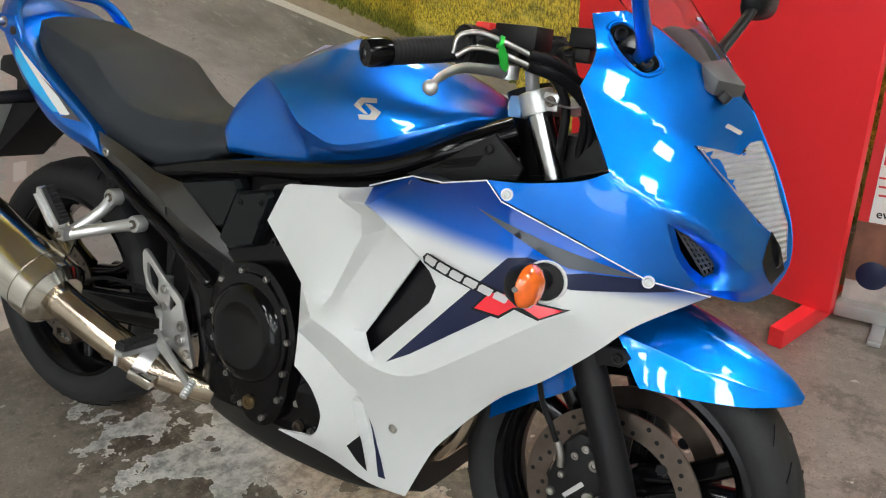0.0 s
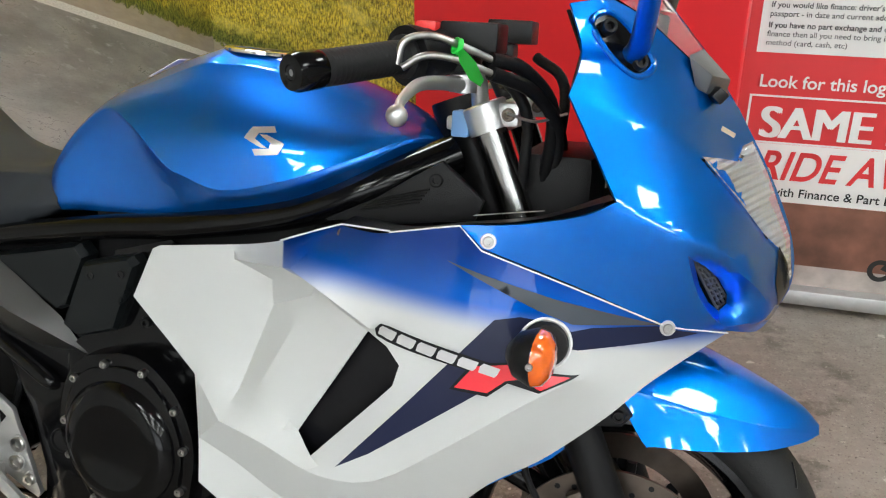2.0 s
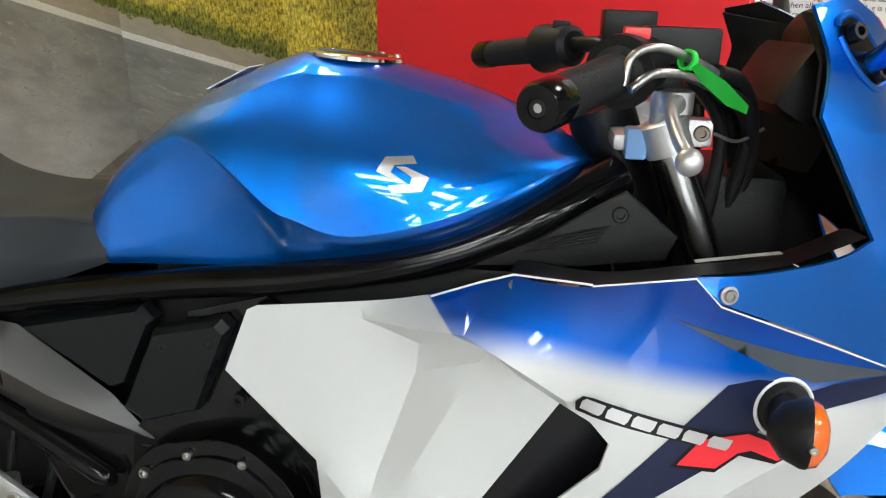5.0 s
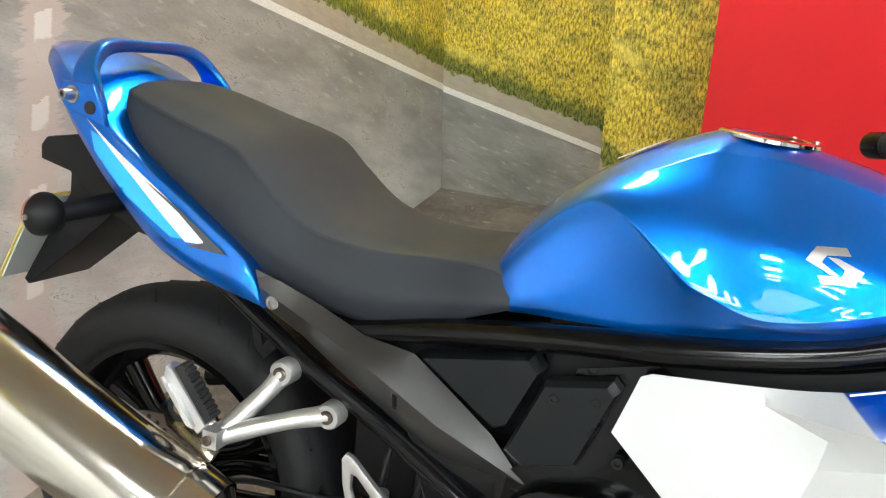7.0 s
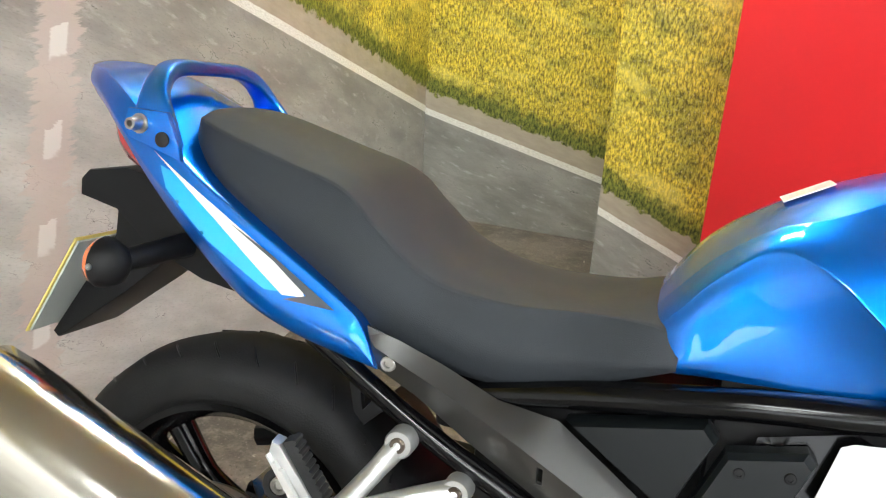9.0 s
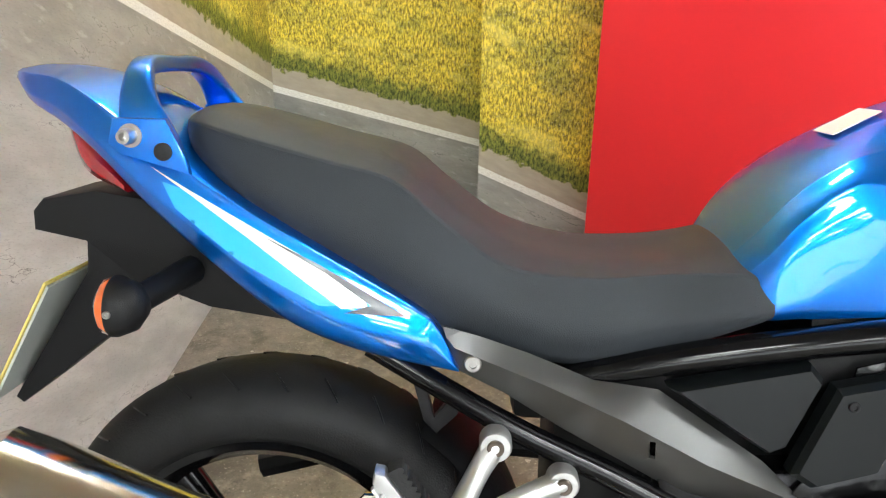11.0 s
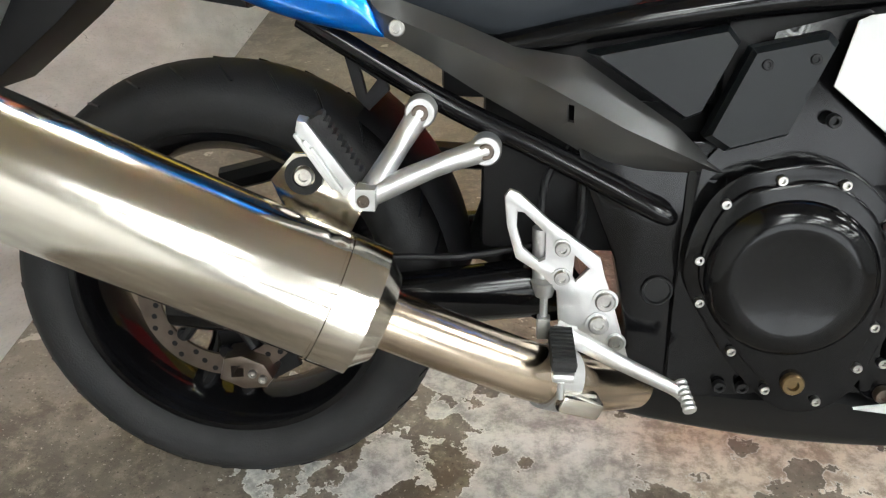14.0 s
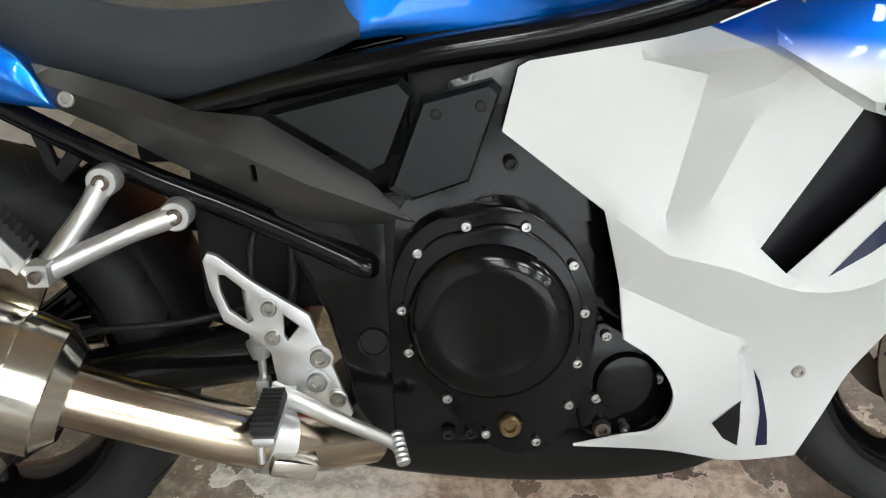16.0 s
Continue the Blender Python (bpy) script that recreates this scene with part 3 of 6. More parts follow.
slab("wall_pillar", (0.25, 1.86, 0.0), (1.3, BACK, TOP), "mural_pillar", label="boxed pillar wrapped in a printed grass mural")
# unseen walls, added to close the room; their grey tames bounce and reflections
slab("wall_right", (5.5, -8.0, 0.0), (5.6, BACK + 0.1, TOP), "wall", label="unseen plain grey painted wall")
slab("wall_front", (LEFT - 0.1, -8.1, 0.0), (0.4, -8.0, TOP), "wall", label="unseen plain grey painted wall")
slab("wall_front_right", (4.6, -8.1, 0.0), (5.6, -8.0, TOP), "wall", label="unseen plain grey painted wall")
slab("wall_front_top", (0.4, -8.1, 2.3), (4.6, -8.0, TOP), "wall", label="unseen plain grey painted wall")
slab("backdrop", (-1.5, -8.6, -0.1), (6.5, -8.5, 2.9), "daylight", label="bright daylight outside the shop front")
for wx in (0.4, 1.78, 3.16, 4.54):
    slab("window_1_frame", (wx, -8.08, 0.0), (wx + 0.06, -8.02, 2.3), "alloy", label="aluminium shop front mullion")
slab("ceiling", (LEFT - 0.1, -8.1, TOP), (5.6, BACK + 0.1, TOP + 0.1), "ceiling", label="pale suspended ceiling")


def ceiling_panel(x, y):
    root = new("ceiling_light")
    root.location = (x, y, TOP - 0.001)
    tagged(root, "unseen square flush ceiling light panel in a white frame", "ceiling light", "ceiling lights")
    bm = bmesh.new()
    for a, b, c, d in ((-0.31, -0.31, 0.31, -0.28), (-0.31, 0.28, 0.31, 0.31), (-0.31, -0.28, -0.28, 0.28), (0.28, -0.28, 0.31, 0.28)):
        box_bm((a, b, -0.02), (c, d, 0.0), bm)
    part("frame", bm, "white", root)
    part("diffuser", box_bm((-0.28, -0.28, -0.012), (0.28, 0.28, -0.004)), "glow", root)
    return root


lamp = ceiling_panel(0.6, -2.3)
for cy in (-2.3, -3.7, -5.1, -6.5):
    for cx in (0.6, 2.0, 3.4, 4.8):
        if (cx, cy) != (0.6, -2.3):
            copy_thing(lamp, pose(cx, cy, TOP - 0.001))
# extra unseen panels, added to brighten the display board, floor and side mural
for cx, cy in ((3.0, -0.4), (4.4, -0.4), (2.6, 1.2), (0.0, 1.5)):
    copy_thing(lamp, pose(cx, cy, TOP - 0.001))


def red_board():
    """A tall red display board on two low feet."""
    root = new("display_board")
    root.matrix_world = pose(1.07, 1.53, 0, 0, 0, -15.5)
    tagged(root, "tall glossy red display board standing on low red feet", "display board")
    part("board", box_bm((-0.50, -0.018, 0.06), (0.50, 0.018, 2.15)), "red_board", root, bevel=0.004)
    for x in (-0.40, 0.44):
        part("foot", box_bm((x - 0.022, -0.21, 0.0), (x + 0.022, 0.21, 0.06)), "red_board", root, bevel=0.004)
    return root


red_board()


def words(text, x, z, size, mat, parent, name="lettering", shear=0.0, bold=0.0, width=1.0):
    """Lettering that stands on the banner's face."""
    cu = bpy.data.curves.new(name, "FONT")
    cu.body, cu.size, cu.shear, cu.offset, cu.extrude = text, size, shear, bold, 0.0004
    tmp = bpy.data.objects.new(name, cu)
    scene.collection.objects.link(tmp)
    bpy.context.view_layer.update()
    me = bpy.data.meshes.new_from_object(tmp.evaluated_get(bpy.context.evaluated_depsgraph_get()))
    bpy.data.objects.remove(tmp)
    me.transform(Matrix.Diagonal((width, 1, 1, 1)))
    me.materials.clear()
    if size > 0.1:
        return [put_letter(q, mat, parent, x, z) for q in islands(me, 0.0 if shear else 0.010)]
    ob = put(name, me, mat, parent, kind="stuff")
    ob.matrix_basis = pose(x, -0.0050, z, 90, 0, 0)
    return ob


def put_letter(me, mat, parent, x, z):
    ob = put("letter", me, mat, parent)
    ob.matrix_basis = pose(x, -0.0050, z, 90, 0, 0)
    return ob


def islands(me, heavy):
    """One mesh for each letter of a line; heavy: how much its strokes are widened."""
    out = []
    bm = bmesh.new()
    bm.from_mesh(me)
    bmesh.ops.remove_doubles(bm, verts=bm.verts, dist=1e-6)
    left = set(bm.verts)
    while left:
        first = min(left, key=lambda v: v.index)
        seen, todo = {first}, [first]
        while todo:
            for e in todo.pop().link_edges:
                for v in e.verts:
                    if v not in seen:
                        seen.add(v)
                        todo.append(v)
        left -= seen
        order = sorted(seen, key=lambda v: v.index)
        where = {v: i for i, v in enumerate(order)}
        faces = [[where[v] for v in f.verts] for f in bm.faces if f.verts[0] in seen]
        m2 = bpy.data.meshes.new("letter")
        steps = (0.0, 0.5, 1.0) if heavy else (0.0,)
        verts = [(v.co.x + heavy * k, v.co.y, v.co.z + 0.0001 * k) for k in steps for v in order]
        m2.from_pydata(verts, [], [[i + k * len(order) for i in f] for k in range(len(steps)) for f in faces])
        out.append(m2)
    bm.free()
    return out


def banner():
    """A roll-up banner in its cassette."""
    root = new("rollup_banner")
    root.location = (1.56, 1.52, 0)
    tagged(root, "red and white roll-up banner with printed offer text", "banner")
    W = 0.85
    part("sheet", box_bm((0, -0.0015, 0.06), (W, 0.0015, 2.0)), "banner_red", root)
    def field(name, x0, x1, z0, z1, mat, d=0.003):
        return part(name, box_bm((x0, -d, z0), (x1, -0.0016, z1)), mat, root)
    field("white_field", 0.03, W - 0.03, 0.735, 1.95, "banner_white")
    field("white_field", 0.03, W - 0.03, 0.485, 0.490, "banner_white", 0.0032)
    field("white_field", 0.03, W - 0.03, 0.615, 0.620, "banner_white", 0.0032)
    field("white_field", 0.03, 0.036, 0.485, 0.62, "banner_white", 0.0034)
    field("white_field", 0.03, W - 0.03, 0.315, 0.484, "banner_white")
    field("photo_field", 0.0, W, 0.09, 0.314, "photo", 0.0028)
    field("photo_track", 0.0, W, 0.062, 0.125, "photo_pale", 0.0032)
    words("Look for this logo on the price", 0.048, 0.643, 0.047, "banner_white", root, bold=0.0006)
    words("SAME DAY", 0.062, 0.503, 0.126, "banner_white", root, width=0.95)
    words("RIDE AWAY", 0.075, 0.383, 0.118, "banner_red", root, shear=0.25, bold=0.0018, width=0.86)
    for i in range(3):
        field("speed_line", 0.04 - 0.004 * i, 0.075, 0.397 + 0.026 * i, 0.403 + 0.026 * i, "banner_red", 0.0036)
    words("even with Finance & Part Exchange!", 0.045, 0.333, 0.036, "ink", root, bold=0.0004)
    small = ("current name and address and full service", "history and MOT if applicable.", "If you would like finance: driver's licence or",
             "passport - in date and current address.", "If you have no part exchange and don't require",
             "finance then all you need to bring is the payment", "method (card, cash, etc)")
    for i, line in enumerate(small):
        words(line, 0.05, 0.905 - 0.023 * i - (0.006 if i > 1 else 0) - (0.006 if i > 3 else 0), 0.0205, "ink", root, bold=0.0002 if i in (2, 4) else 0)
    for i, line in enumerate(("The good news is the MOT", "will be provided FREE")):
        words(line, 0.50, 0.835 - 0.023 * i, 0.0205, "ink", root)
    # a machine in the printed picture
    for x in (0.45, 0.60):
        part("printed_wheel", lathe_bm([(0, 0.034), (0.0012, 0.034), (0.0012, 0.020), (0, 0.020)], (x, -0.0035, 0.135), (0, -1, 0), 24), "ink", root)
    part("printed_body", plate_bm([(0.45, 0.14), (0.47, 0.175), (0.51, 0.185), (0.55, 0.17), (0.60, 0.175), (0.58, 0.14), (0.55, 0.125), (0.49, 0.125)], -0.0050, 0.0018), "ink", root)
    part("cassette", box_bm((-0.01, -0.045, 0.015), (W + 0.01, 0.045, 0.062)), "alloy", root, bevel=0.008)
    for x in (0.12, W - 0.12):
        part("foot", box_bm((x - 0.018, -0.16, 0.0), (x + 0.018, 0.10, 0.016)), "alloy", root, bevel=0.003)
    part("badge", lathe_bm([(0, 0), (0, 0.045), (0.0015, 0.043), (0.0015, 0)], (0.07, -0.0035, 0.15), (0, -1, 0), 32), "navy", root)
    return root


banner()


# ---- the motorcycle, in its own frame: x forward, y to its left, z up, origin where the rear tyre stands ----
bike = new("motorcycle")
bike.matrix_world = pose(0, 0, 0.002, -12.05, 0, 0)
tagged(bike, "blue and white fully faired sports touring motorcycle leaning on its stand", "motorcycle")
AX = Vector((1.395, 0, 0.294))


def arc(cx, cz, r, a0, a1, n):
    return [(cx + r * math.sin(radians(a0 + (a1 - a0) * i / n)), cz + r * math.cos(radians(a0 + (a1 - a0) * i / n))) for i in range(n + 1)]


# wheels
def wheel(name, centre, R, width, rim_r, spokes, disc_r, disc_side, label):
    c = Vector(centre)
    w = width / 2
    ax = (0, 1, 0)
    rim = lathe_bm([(-w * 0.78, rim_r + 0.004), (-w * 0.80, rim_r - 0.006), (-w * 0.55, rim_r - 0.022), (-w * 0.2, rim_r - 0.030), (w * 0.2, rim_r - 0.030),
                    (w * 0.55, rim_r - 0.022), (w * 0.80, rim_r - 0.006), (w * 0.78, rim_r + 0.004), (w * 0.3, rim_r - 0.012), (-w * 0.3, rim_r - 0.012)], c, ax, 72, closed=True)
    lathe_bm([(-0.05, 0.018), (-0.05, 0.036), (-0.02, 0.042), (0.02, 0.042), (0.05, 0.036), (0.05, 0.018)], c, ax, 32, bm=rim, closed=True)
    wh = part(name, rim, "black_gloss", bike, label)
    for i in range(spokes):
        a = 2 * math.pi * i / spokes + 0.35
        d, s = Vector((math.cos(a), 0, math.sin(a))), Vector((-math.sin(a), 0, math.cos(a)))
        for off in (-1, 1):
            part("spoke", tube_bm([c + d * 0.036 + s * 0.020 * off, c + d * 0.11 + s * 0.014 * off, c + d * (rim_r - 0.022) + s * 0.034 * off], (0.022, 0.018, 0.022), 10, 4), "black_gloss", wh)
    side = rim_r + 0.002
    hgt = R - side
    prof = [(-w * 0.76, side), (-w * 0.93, side + hgt * 0.18), (-w, side + hgt * 0.42), (-w * 0.95, side + hgt * 0.62), (-w * 0.80, side + hgt * 0.79), (-w * 0.5, side + hgt * 0.93), (0, R)]
    prof += [(-d, r) for d, r in prof[-2::-1]]
    bm = lathe_bm(prof + [(w * 0.5, side - 0.004), (-w * 0.5, side - 0.004)], c, ax, 96, closed=True)
    tyre = part("tyre", bm, "rubber", wh, "worn black road tyre")
    # short slanting tread grooves, as dark insets with raised lips
    gro = bmesh.new()
    for i in range(30):
        a = 2 * math.pi * i / 30
        for sgn in (-1, 1):
            q = []
            for k, (dy, rr) in enumerate(((0.78, 0.80), (0.62, 0.885), (0.42, 0.95))):
                aa = a + 0.035 * k * 1.2 + (0.1 if sgn > 0 else 0)
                r = side + hgt * rr + 0.0005
                q.append(c + Vector((math.cos(aa) * r, sgn * w * dy, math.sin(aa) * r)))
            tube_bm(q, 0.0016, 5, 2, gro)
    put("tread_groove", part_mesh(gro, "tread_groove"), "black_decal", wh, kind="stuff")
    for sd in disc_side:
        n = 40
        disc = lathe_bm([(-0.0025, disc_r), (0.0025, disc_r), (0.0025, disc_r * 0.74), (-0.0025, disc_r * 0.74)], c + Vector((0, sd, 0)), ax, 64, closed=True)
        dk = part("brake_disc", disc, "disc", wh, "drilled steel brake disc")
        hol = bmesh.new()
        for i in range(n):
            a = 2 * math.pi * i / n
            r = disc_r * (0.80 + 0.065 * (i % 3))
            lathe_bm([(0, 0.0042), (0.0004, 0.0042), (0.0004, 0)], c + Vector((math.cos(a) * r, sd + (-0.0026 if sd < 0 else 0.0026), math.sin(a) * r)), (0, -1 if sd < 0 else 1, 0), 8, hol)
        for i in range(8):
            a = 2 * math.pi * i / 8
            lathe_bm([(0, 0.011), (0.004, 0.009), (0.004, 0)], c + Vector((math.cos(a) * disc_r * 0.70, sd, math.sin(a) * disc_r * 0.70)), (0, -1 if sd < 0 else 1, 0), 10, hol)
        put("disc_hole", part_mesh(hol, "disc_hole"), "black_decal", wh, kind="stuff")
        carrier = bmesh.new()
        for i in range(5):
            a = 2 * math.pi * i / 5
            tube_bm([c + Vector((math.cos(a) * 0.03, sd * 0.9, math.sin(a) * 0.03)), c + Vector((math.cos(a + 0.2) * disc_r * 0.72, sd, math.sin(a + 0.2) * disc_r * 0.72))], 0.008, 8, 1, carrier)
        part("disc_carrier", carrier, "black", wh)
    bolt_at("axle_nut", c + Vector((0, -0.105 if name.startswith("rear") else -0.085, 0)), OUT, 0.018, wh, "bolt", 0.02)
    return wh


def part_mesh(bm, name):
    bmesh.ops.recalc_face_normals(bm, faces=bm.faces)
    me = bpy.data.meshes.new(name)
    bm.to_mesh(me)
    bm.free()
    return me


rear_wheel = wheel("rear_wheel", (0, 0, 0.312), 0.312, 0.165, 0.222, 3, 0.118, (-0.085,), "black cast rear wheel")
front_wheel = wheel("front_wheel", AX, 0.293, 0.122, 0.222, 3, 0.152, (-0.062, 0.062), "black cast front wheel")

# rear caliper
cal = plate_bm([(-0.004, 0.200), (0.004, 0.232), (0.030, 0.238), (0.060, 0.226), (0.072, 0.204), (0.062, 0.190), (0.030, 0.186)], -0.112, 0.048, holes=[[(0.014, 0.204), (0.014, 0.220), (0.030, 0.222), (0.030, 0.206)]])
rcal = part("rear_brake_caliper", cal, "disc", bike, "small grey rear brake caliper", bevel=0.004)
for x, z in ((0.044, 0.212), (0.058, 0.204)):
    bolt_at("caliper_bolt", (x, -0.1125, z), OUT, 0.006, rcal, "bolt", 0.005)
part("caliper_bracket", plate_bm([(-0.03, 0.335), (0.03, 0.335), (0.10, 0.20), (0.06, 0.175), (-0.01, 0.19)], -0.062, 0.010), "black", bike, bevel=0.002)

# swingarm
sw = tube_bm([(0.46, -0.10, 0.36), (0.25, -0.115, 0.335), (0.03, -0.115, 0.312), (-0.06, -0.112, 0.308)], (0.032, 0.029, 0.025, 0.020), 12, 6, flat=1.3)
tube_bm([(0.46, 0.10, 0.36), (0.25, 0.115, 0.335), (0.03, 0.115, 0.312), (-0.06, 0.112, 0.308)], (0.032, 0.029, 0.025, 0.020), 12, 6, sw, 1.3)
tube_bm([(0.44, -0.12, 0.36), (0.44, 0.12, 0.36)], 0.045, 14, 1, sw)
part("swingarm", sw, "black_gloss", bike, "black box-section swingarm")
part("brake_line", tube_bm([(0.06, -0.125, 0.33), (0.2, -0.135, 0.395), (0.33, -0.13, 0.405), (0.42, -0.12, 0.42)], 0.005, 8), "plastic", bike)
part("shock_absorber", tube_bm([(0.36, 0, 0.36), (0.44, 0, 0.62)], 0.035, 14, 1), "black", bike)
part("chain_guard", tube_bm([(-0.05, 0.11, 0.42), (0.15, 0.11, 0.47), (0.40, 0.10, 0.47)], 0.02, 8, 4), "plastic", bike)

# made-up dark shell over the rear tyre's front, added to darken the gap there
shell_rows = [[(0.0 + r * math.cos(a), y, 0.312 + r * math.sin(a)) for y, r in ((-0.095, 0.322), (-0.07, 0.336), (0, 0.345))] for a in [radians(q) for q in range(8, 62, 9)]]
part("gap_shell", (lambda me: (lambda b: (b.from_mesh(me), b)[1])(bmesh.new()))(skin_mesh("gap_shell", shell_rows, 3, 3, caps=False)), "plastic", bike)

# frame
fr = bmesh.new()
for s in (-1, 1):
    tube_bm([(1.14, s * 0.075, 0.86), (1.06, s * 0.125, 0.822), (0.95, s * 0.145, 0.775), (0.80, s * 0.152, 0.742), (0.65, s * 0.150, 0.722), (0.50, s * 0.142, 0.695), (0.36, s * 0.135, 0.664)],
            (0.030, 0.028, 0.024, 0.021, 0.020, 0.019, 0.015), 14, 6, fr, 0.9)
part("frame_rail", fr, "black_gloss", bike, "gloss black upper frame rail")
part("frame_gusset", plate_bm([(0.985, 0.770), (1.057, 0.804), (1.105, 0.836), (1.144, 0.860), (1.166, 0.843), (1.200, 0.815), (1.190, 0.790), (1.100, 0.776)], -0.158, 0.012), "plastic", bike, "satin black plate beside the steering head", bevel=0.004)
bolt_at("gusset_screw", (1.139, -0.159, 0.836), OUT, 0.0085, bike, "black", 0.004)
for k in range(5):
    part("gusset_rib", tube_bm([(1.040 + 0.004 * k, -0.1585, 0.789 + 0.0035 * k), (1.118 + 0.003 * k, -0.1585, 0.806 + 0.0045 * k)], 0.0014, 6, 1), "black", bike)
sub = bmesh.new()
for s in (-1, 1):
    tube_bm([(0.14, s * 0.138, 0.694), (0.30, s * 0.146, 0.606), (0.43, s * 0.150, 0.546), (0.560, s * 0.172, 0.486), (0.572, s * 0.171, 0.480)], (0.013, 0.014, 0.015, 0.013, 0.005), 12, 6, sub)
    tube_bm([(0.36, s * 0.13, 0.66), (0.12, s * 0.12, 0.73), (-0.05, s * 0.09, 0.80)], 0.013, 10, 5, sub)
part("subframe", sub, "black_gloss", bike, "gloss black tubular subframe")
part("pivot_plate", plate_bm([(0.46, 0.56), (0.62, 0.57), (0.645, 0.52), (0.615, 0.45), (0.600, 0.36), (0.600, 0.25), (0.53, 0.24), (0.535, 0.33), (0.515, 0.42), (0.48, 0.50)], -0.158, 0.05), "black_gloss", bike, "gloss black frame pivot plate", bevel=0.006)
boss = lathe_bm([(0, 0), (0, 0.020), (0.004, 0.0185), (0.004, 0.0165), (0.001, 0.015), (0.001, 0)], (0.569, -0.158, 0.382), OUT, 32)
part("pivot_cap", boss, "black", bike)
part("rear_harness_tab", plate_bm([(0.185, 0.655), (0.235, 0.63), (0.24, 0.61), (0.215, 0.585), (0.20, 0.60)], -0.125, 0.012, holes=[[(0.205, 0.635), (0.225, 0.622), (0.212, 0.605)]]), "plastic", bike, bevel=0.002)

# dark bulk behind the panels: airbox, battery tray, engine block, and one made-up filler
part("battery_box", box_bm((0.30, -0.115, 0.60), (0.72, 0.115, 0.70)), "plastic", bike, bevel=0.015)
part("airbox", box_bm((0.62, -0.13, 0.55), (1.06, 0.13, 0.76)), "plastic", bike, bevel=0.015)
# unseen black box, added to darken the gap ahead of the rear wheel
part("gap_filler", box_bm((0.350, -0.09, 0.40), (0.66, 0.09, 0.64)), "plastic", bike, bevel=0.015)
eng = box_bm((0.585, -0.166, 0.235), (0.92, 0.166, 0.545))
box_bm((0.78, -0.16, 0.36), (1.04, 0.16, 0.66), eng)
engine = part("engine", eng, "black_gloss", bike, "black painted engine block with bolted side covers", bevel=0.02)

casting = runs([(0.592, -0.166, 0.245), (0.590, -0.166, 0.400), (0.604, -0.166, 0.545)], [(0.604, -0.166, 0.545), (0.646, -0.158, 0.600), (0.668, -0.150, 0.690)], [(0.668, -0.150, 0.690), (0.76, -0.152, 0.716)], [(0.76, -0.152, 0.716), (0.93, -0.160, 0.640)], [(0.93, -0.160, 0.640), (0.93, -0.160, 0.250)], [(0.93, -0.160, 0.250), (0.592, -0.166, 0.245)])
moulded("frame_casting", "black_gloss", engine, casting, "gloss black frame and crankcase side", h=0.02, bulge=0.7, sharp=50)

CY = -0.200


def cover_y(x):
    return CY - 0.10 * (x - 0.70)


flange = [(0.682, 0.545), (0.716, 0.552), (0.752, 0.545), (0.79, 0.515), (0.812, 0.478), (0.823, 0.435), (0.815, 0.37), (0.803, 0.312), (0.785, 0.278), (0.757, 0.258), (0.722, 0.256), (0.69, 0.278),
          (0.655, 0.315), (0.618, 0.37), (0.598, 0.41), (0.598, 0.455), (0.615, 0.505), (0.645, 0.535)]
flange = [(p.x, p.z) for p in curve_points([(0.705 + (a - 0.705) * 1.05, 0, 0.405 + (b - 0.405) * 1.045) for a, b in flange], 3, True)]
part("clutch_cover", plate_bm(flange, CY, 0.05, -0.10, x_mid=0.70), "black_gloss", engine, "gloss black bolted clutch cover", bevel=0.004)
inner = [(p.x, p.z) for p in curve_points([(0.705 + (a - 0.705) * 0.86, 0, 0.425 + (b - 0.425) * 0.86) for a, b in flange[::3]], 3, True)]
part("clutch_cover_step", plate_bm(inner, CY - 0.007, 0.02, -0.10, x_mid=0.70), "black_gloss", engine, bevel=0.005)
dome = lathe_bm([(0, 0), (0, 0.096), (0.006, 0.094), (0.014, 0.087), (0.018, 0.077), (0.0195, 0.064), (0.0185, 0.060), (0.0185, 0)], (0.707, cover_y(0.707) - 0.005, 0.423), (-0.1, -1, 0), 64)
part("clutch_dome", dome, "black_gloss", engine, "gloss black domed clutch housing", sharp=30)
for x, z in ((0.682, 0.538), (0.748, 0.537), (0.800, 0.492), (0.813, 0.435), (0.806, 0.372), (0.797, 0.318), (0.759, 0.269), (0.700, 0.278), (0.655, 0.325), (0.612, 0.385), (0.606, 0.438), (0.627, 0.507)):
    bolt_at("cover_bolt", (x, cover_y(x) - 0.001, z), OUT, 0.0060, engine, height=0.007)
bolt_at("oil_plug", (0.728, cover_y(0.73) - 0.006, 0.292), OUT, 0.014, engine, "brass", 0.009)
sg = [(0.83, 0.41), (0.865, 0.40), (0.90, 0.368), (0.925, 0.325), (0.90, 0.28), (0.85, 0.262), (0.815, 0.275), (0.812, 0.34)]
part("starter_cover", plate_bm([(p.x, p.z) for p in curve_points([(a, 0, b) for a, b in sg], 3, True)], -0.195, 0.05), "black_gloss", engine, "black side cover", bevel=0.005)
part("starter_dome", lathe_bm([(0, 0), (0, 0.04), (0.008, 0.036), (0.010, 0.025), (0.010, 0)], (0.868, -0.195, 0.335), OUT, 32), "black_gloss", engine)
for x, z in ((0.842, 0.398), (0.905, 0.34), (0.868, 0.274), (0.832, 0.318)):
    bolt_at("cover_bolt", (x, -0.196, z), OUT, 0.0065, engine, height=0.007)
bolt_at("drain_plug", (0.84, -0.196, 0.276), OUT, 0.011, engine, "disc", 0.01)
for x, z in ((0.625, 0.585), (0.735, 0.60), (0.81, 0.585)):
    bolt_at("head_bolt", (x, -0.172, z), OUT, 0.008, engine, "black", 0.01)
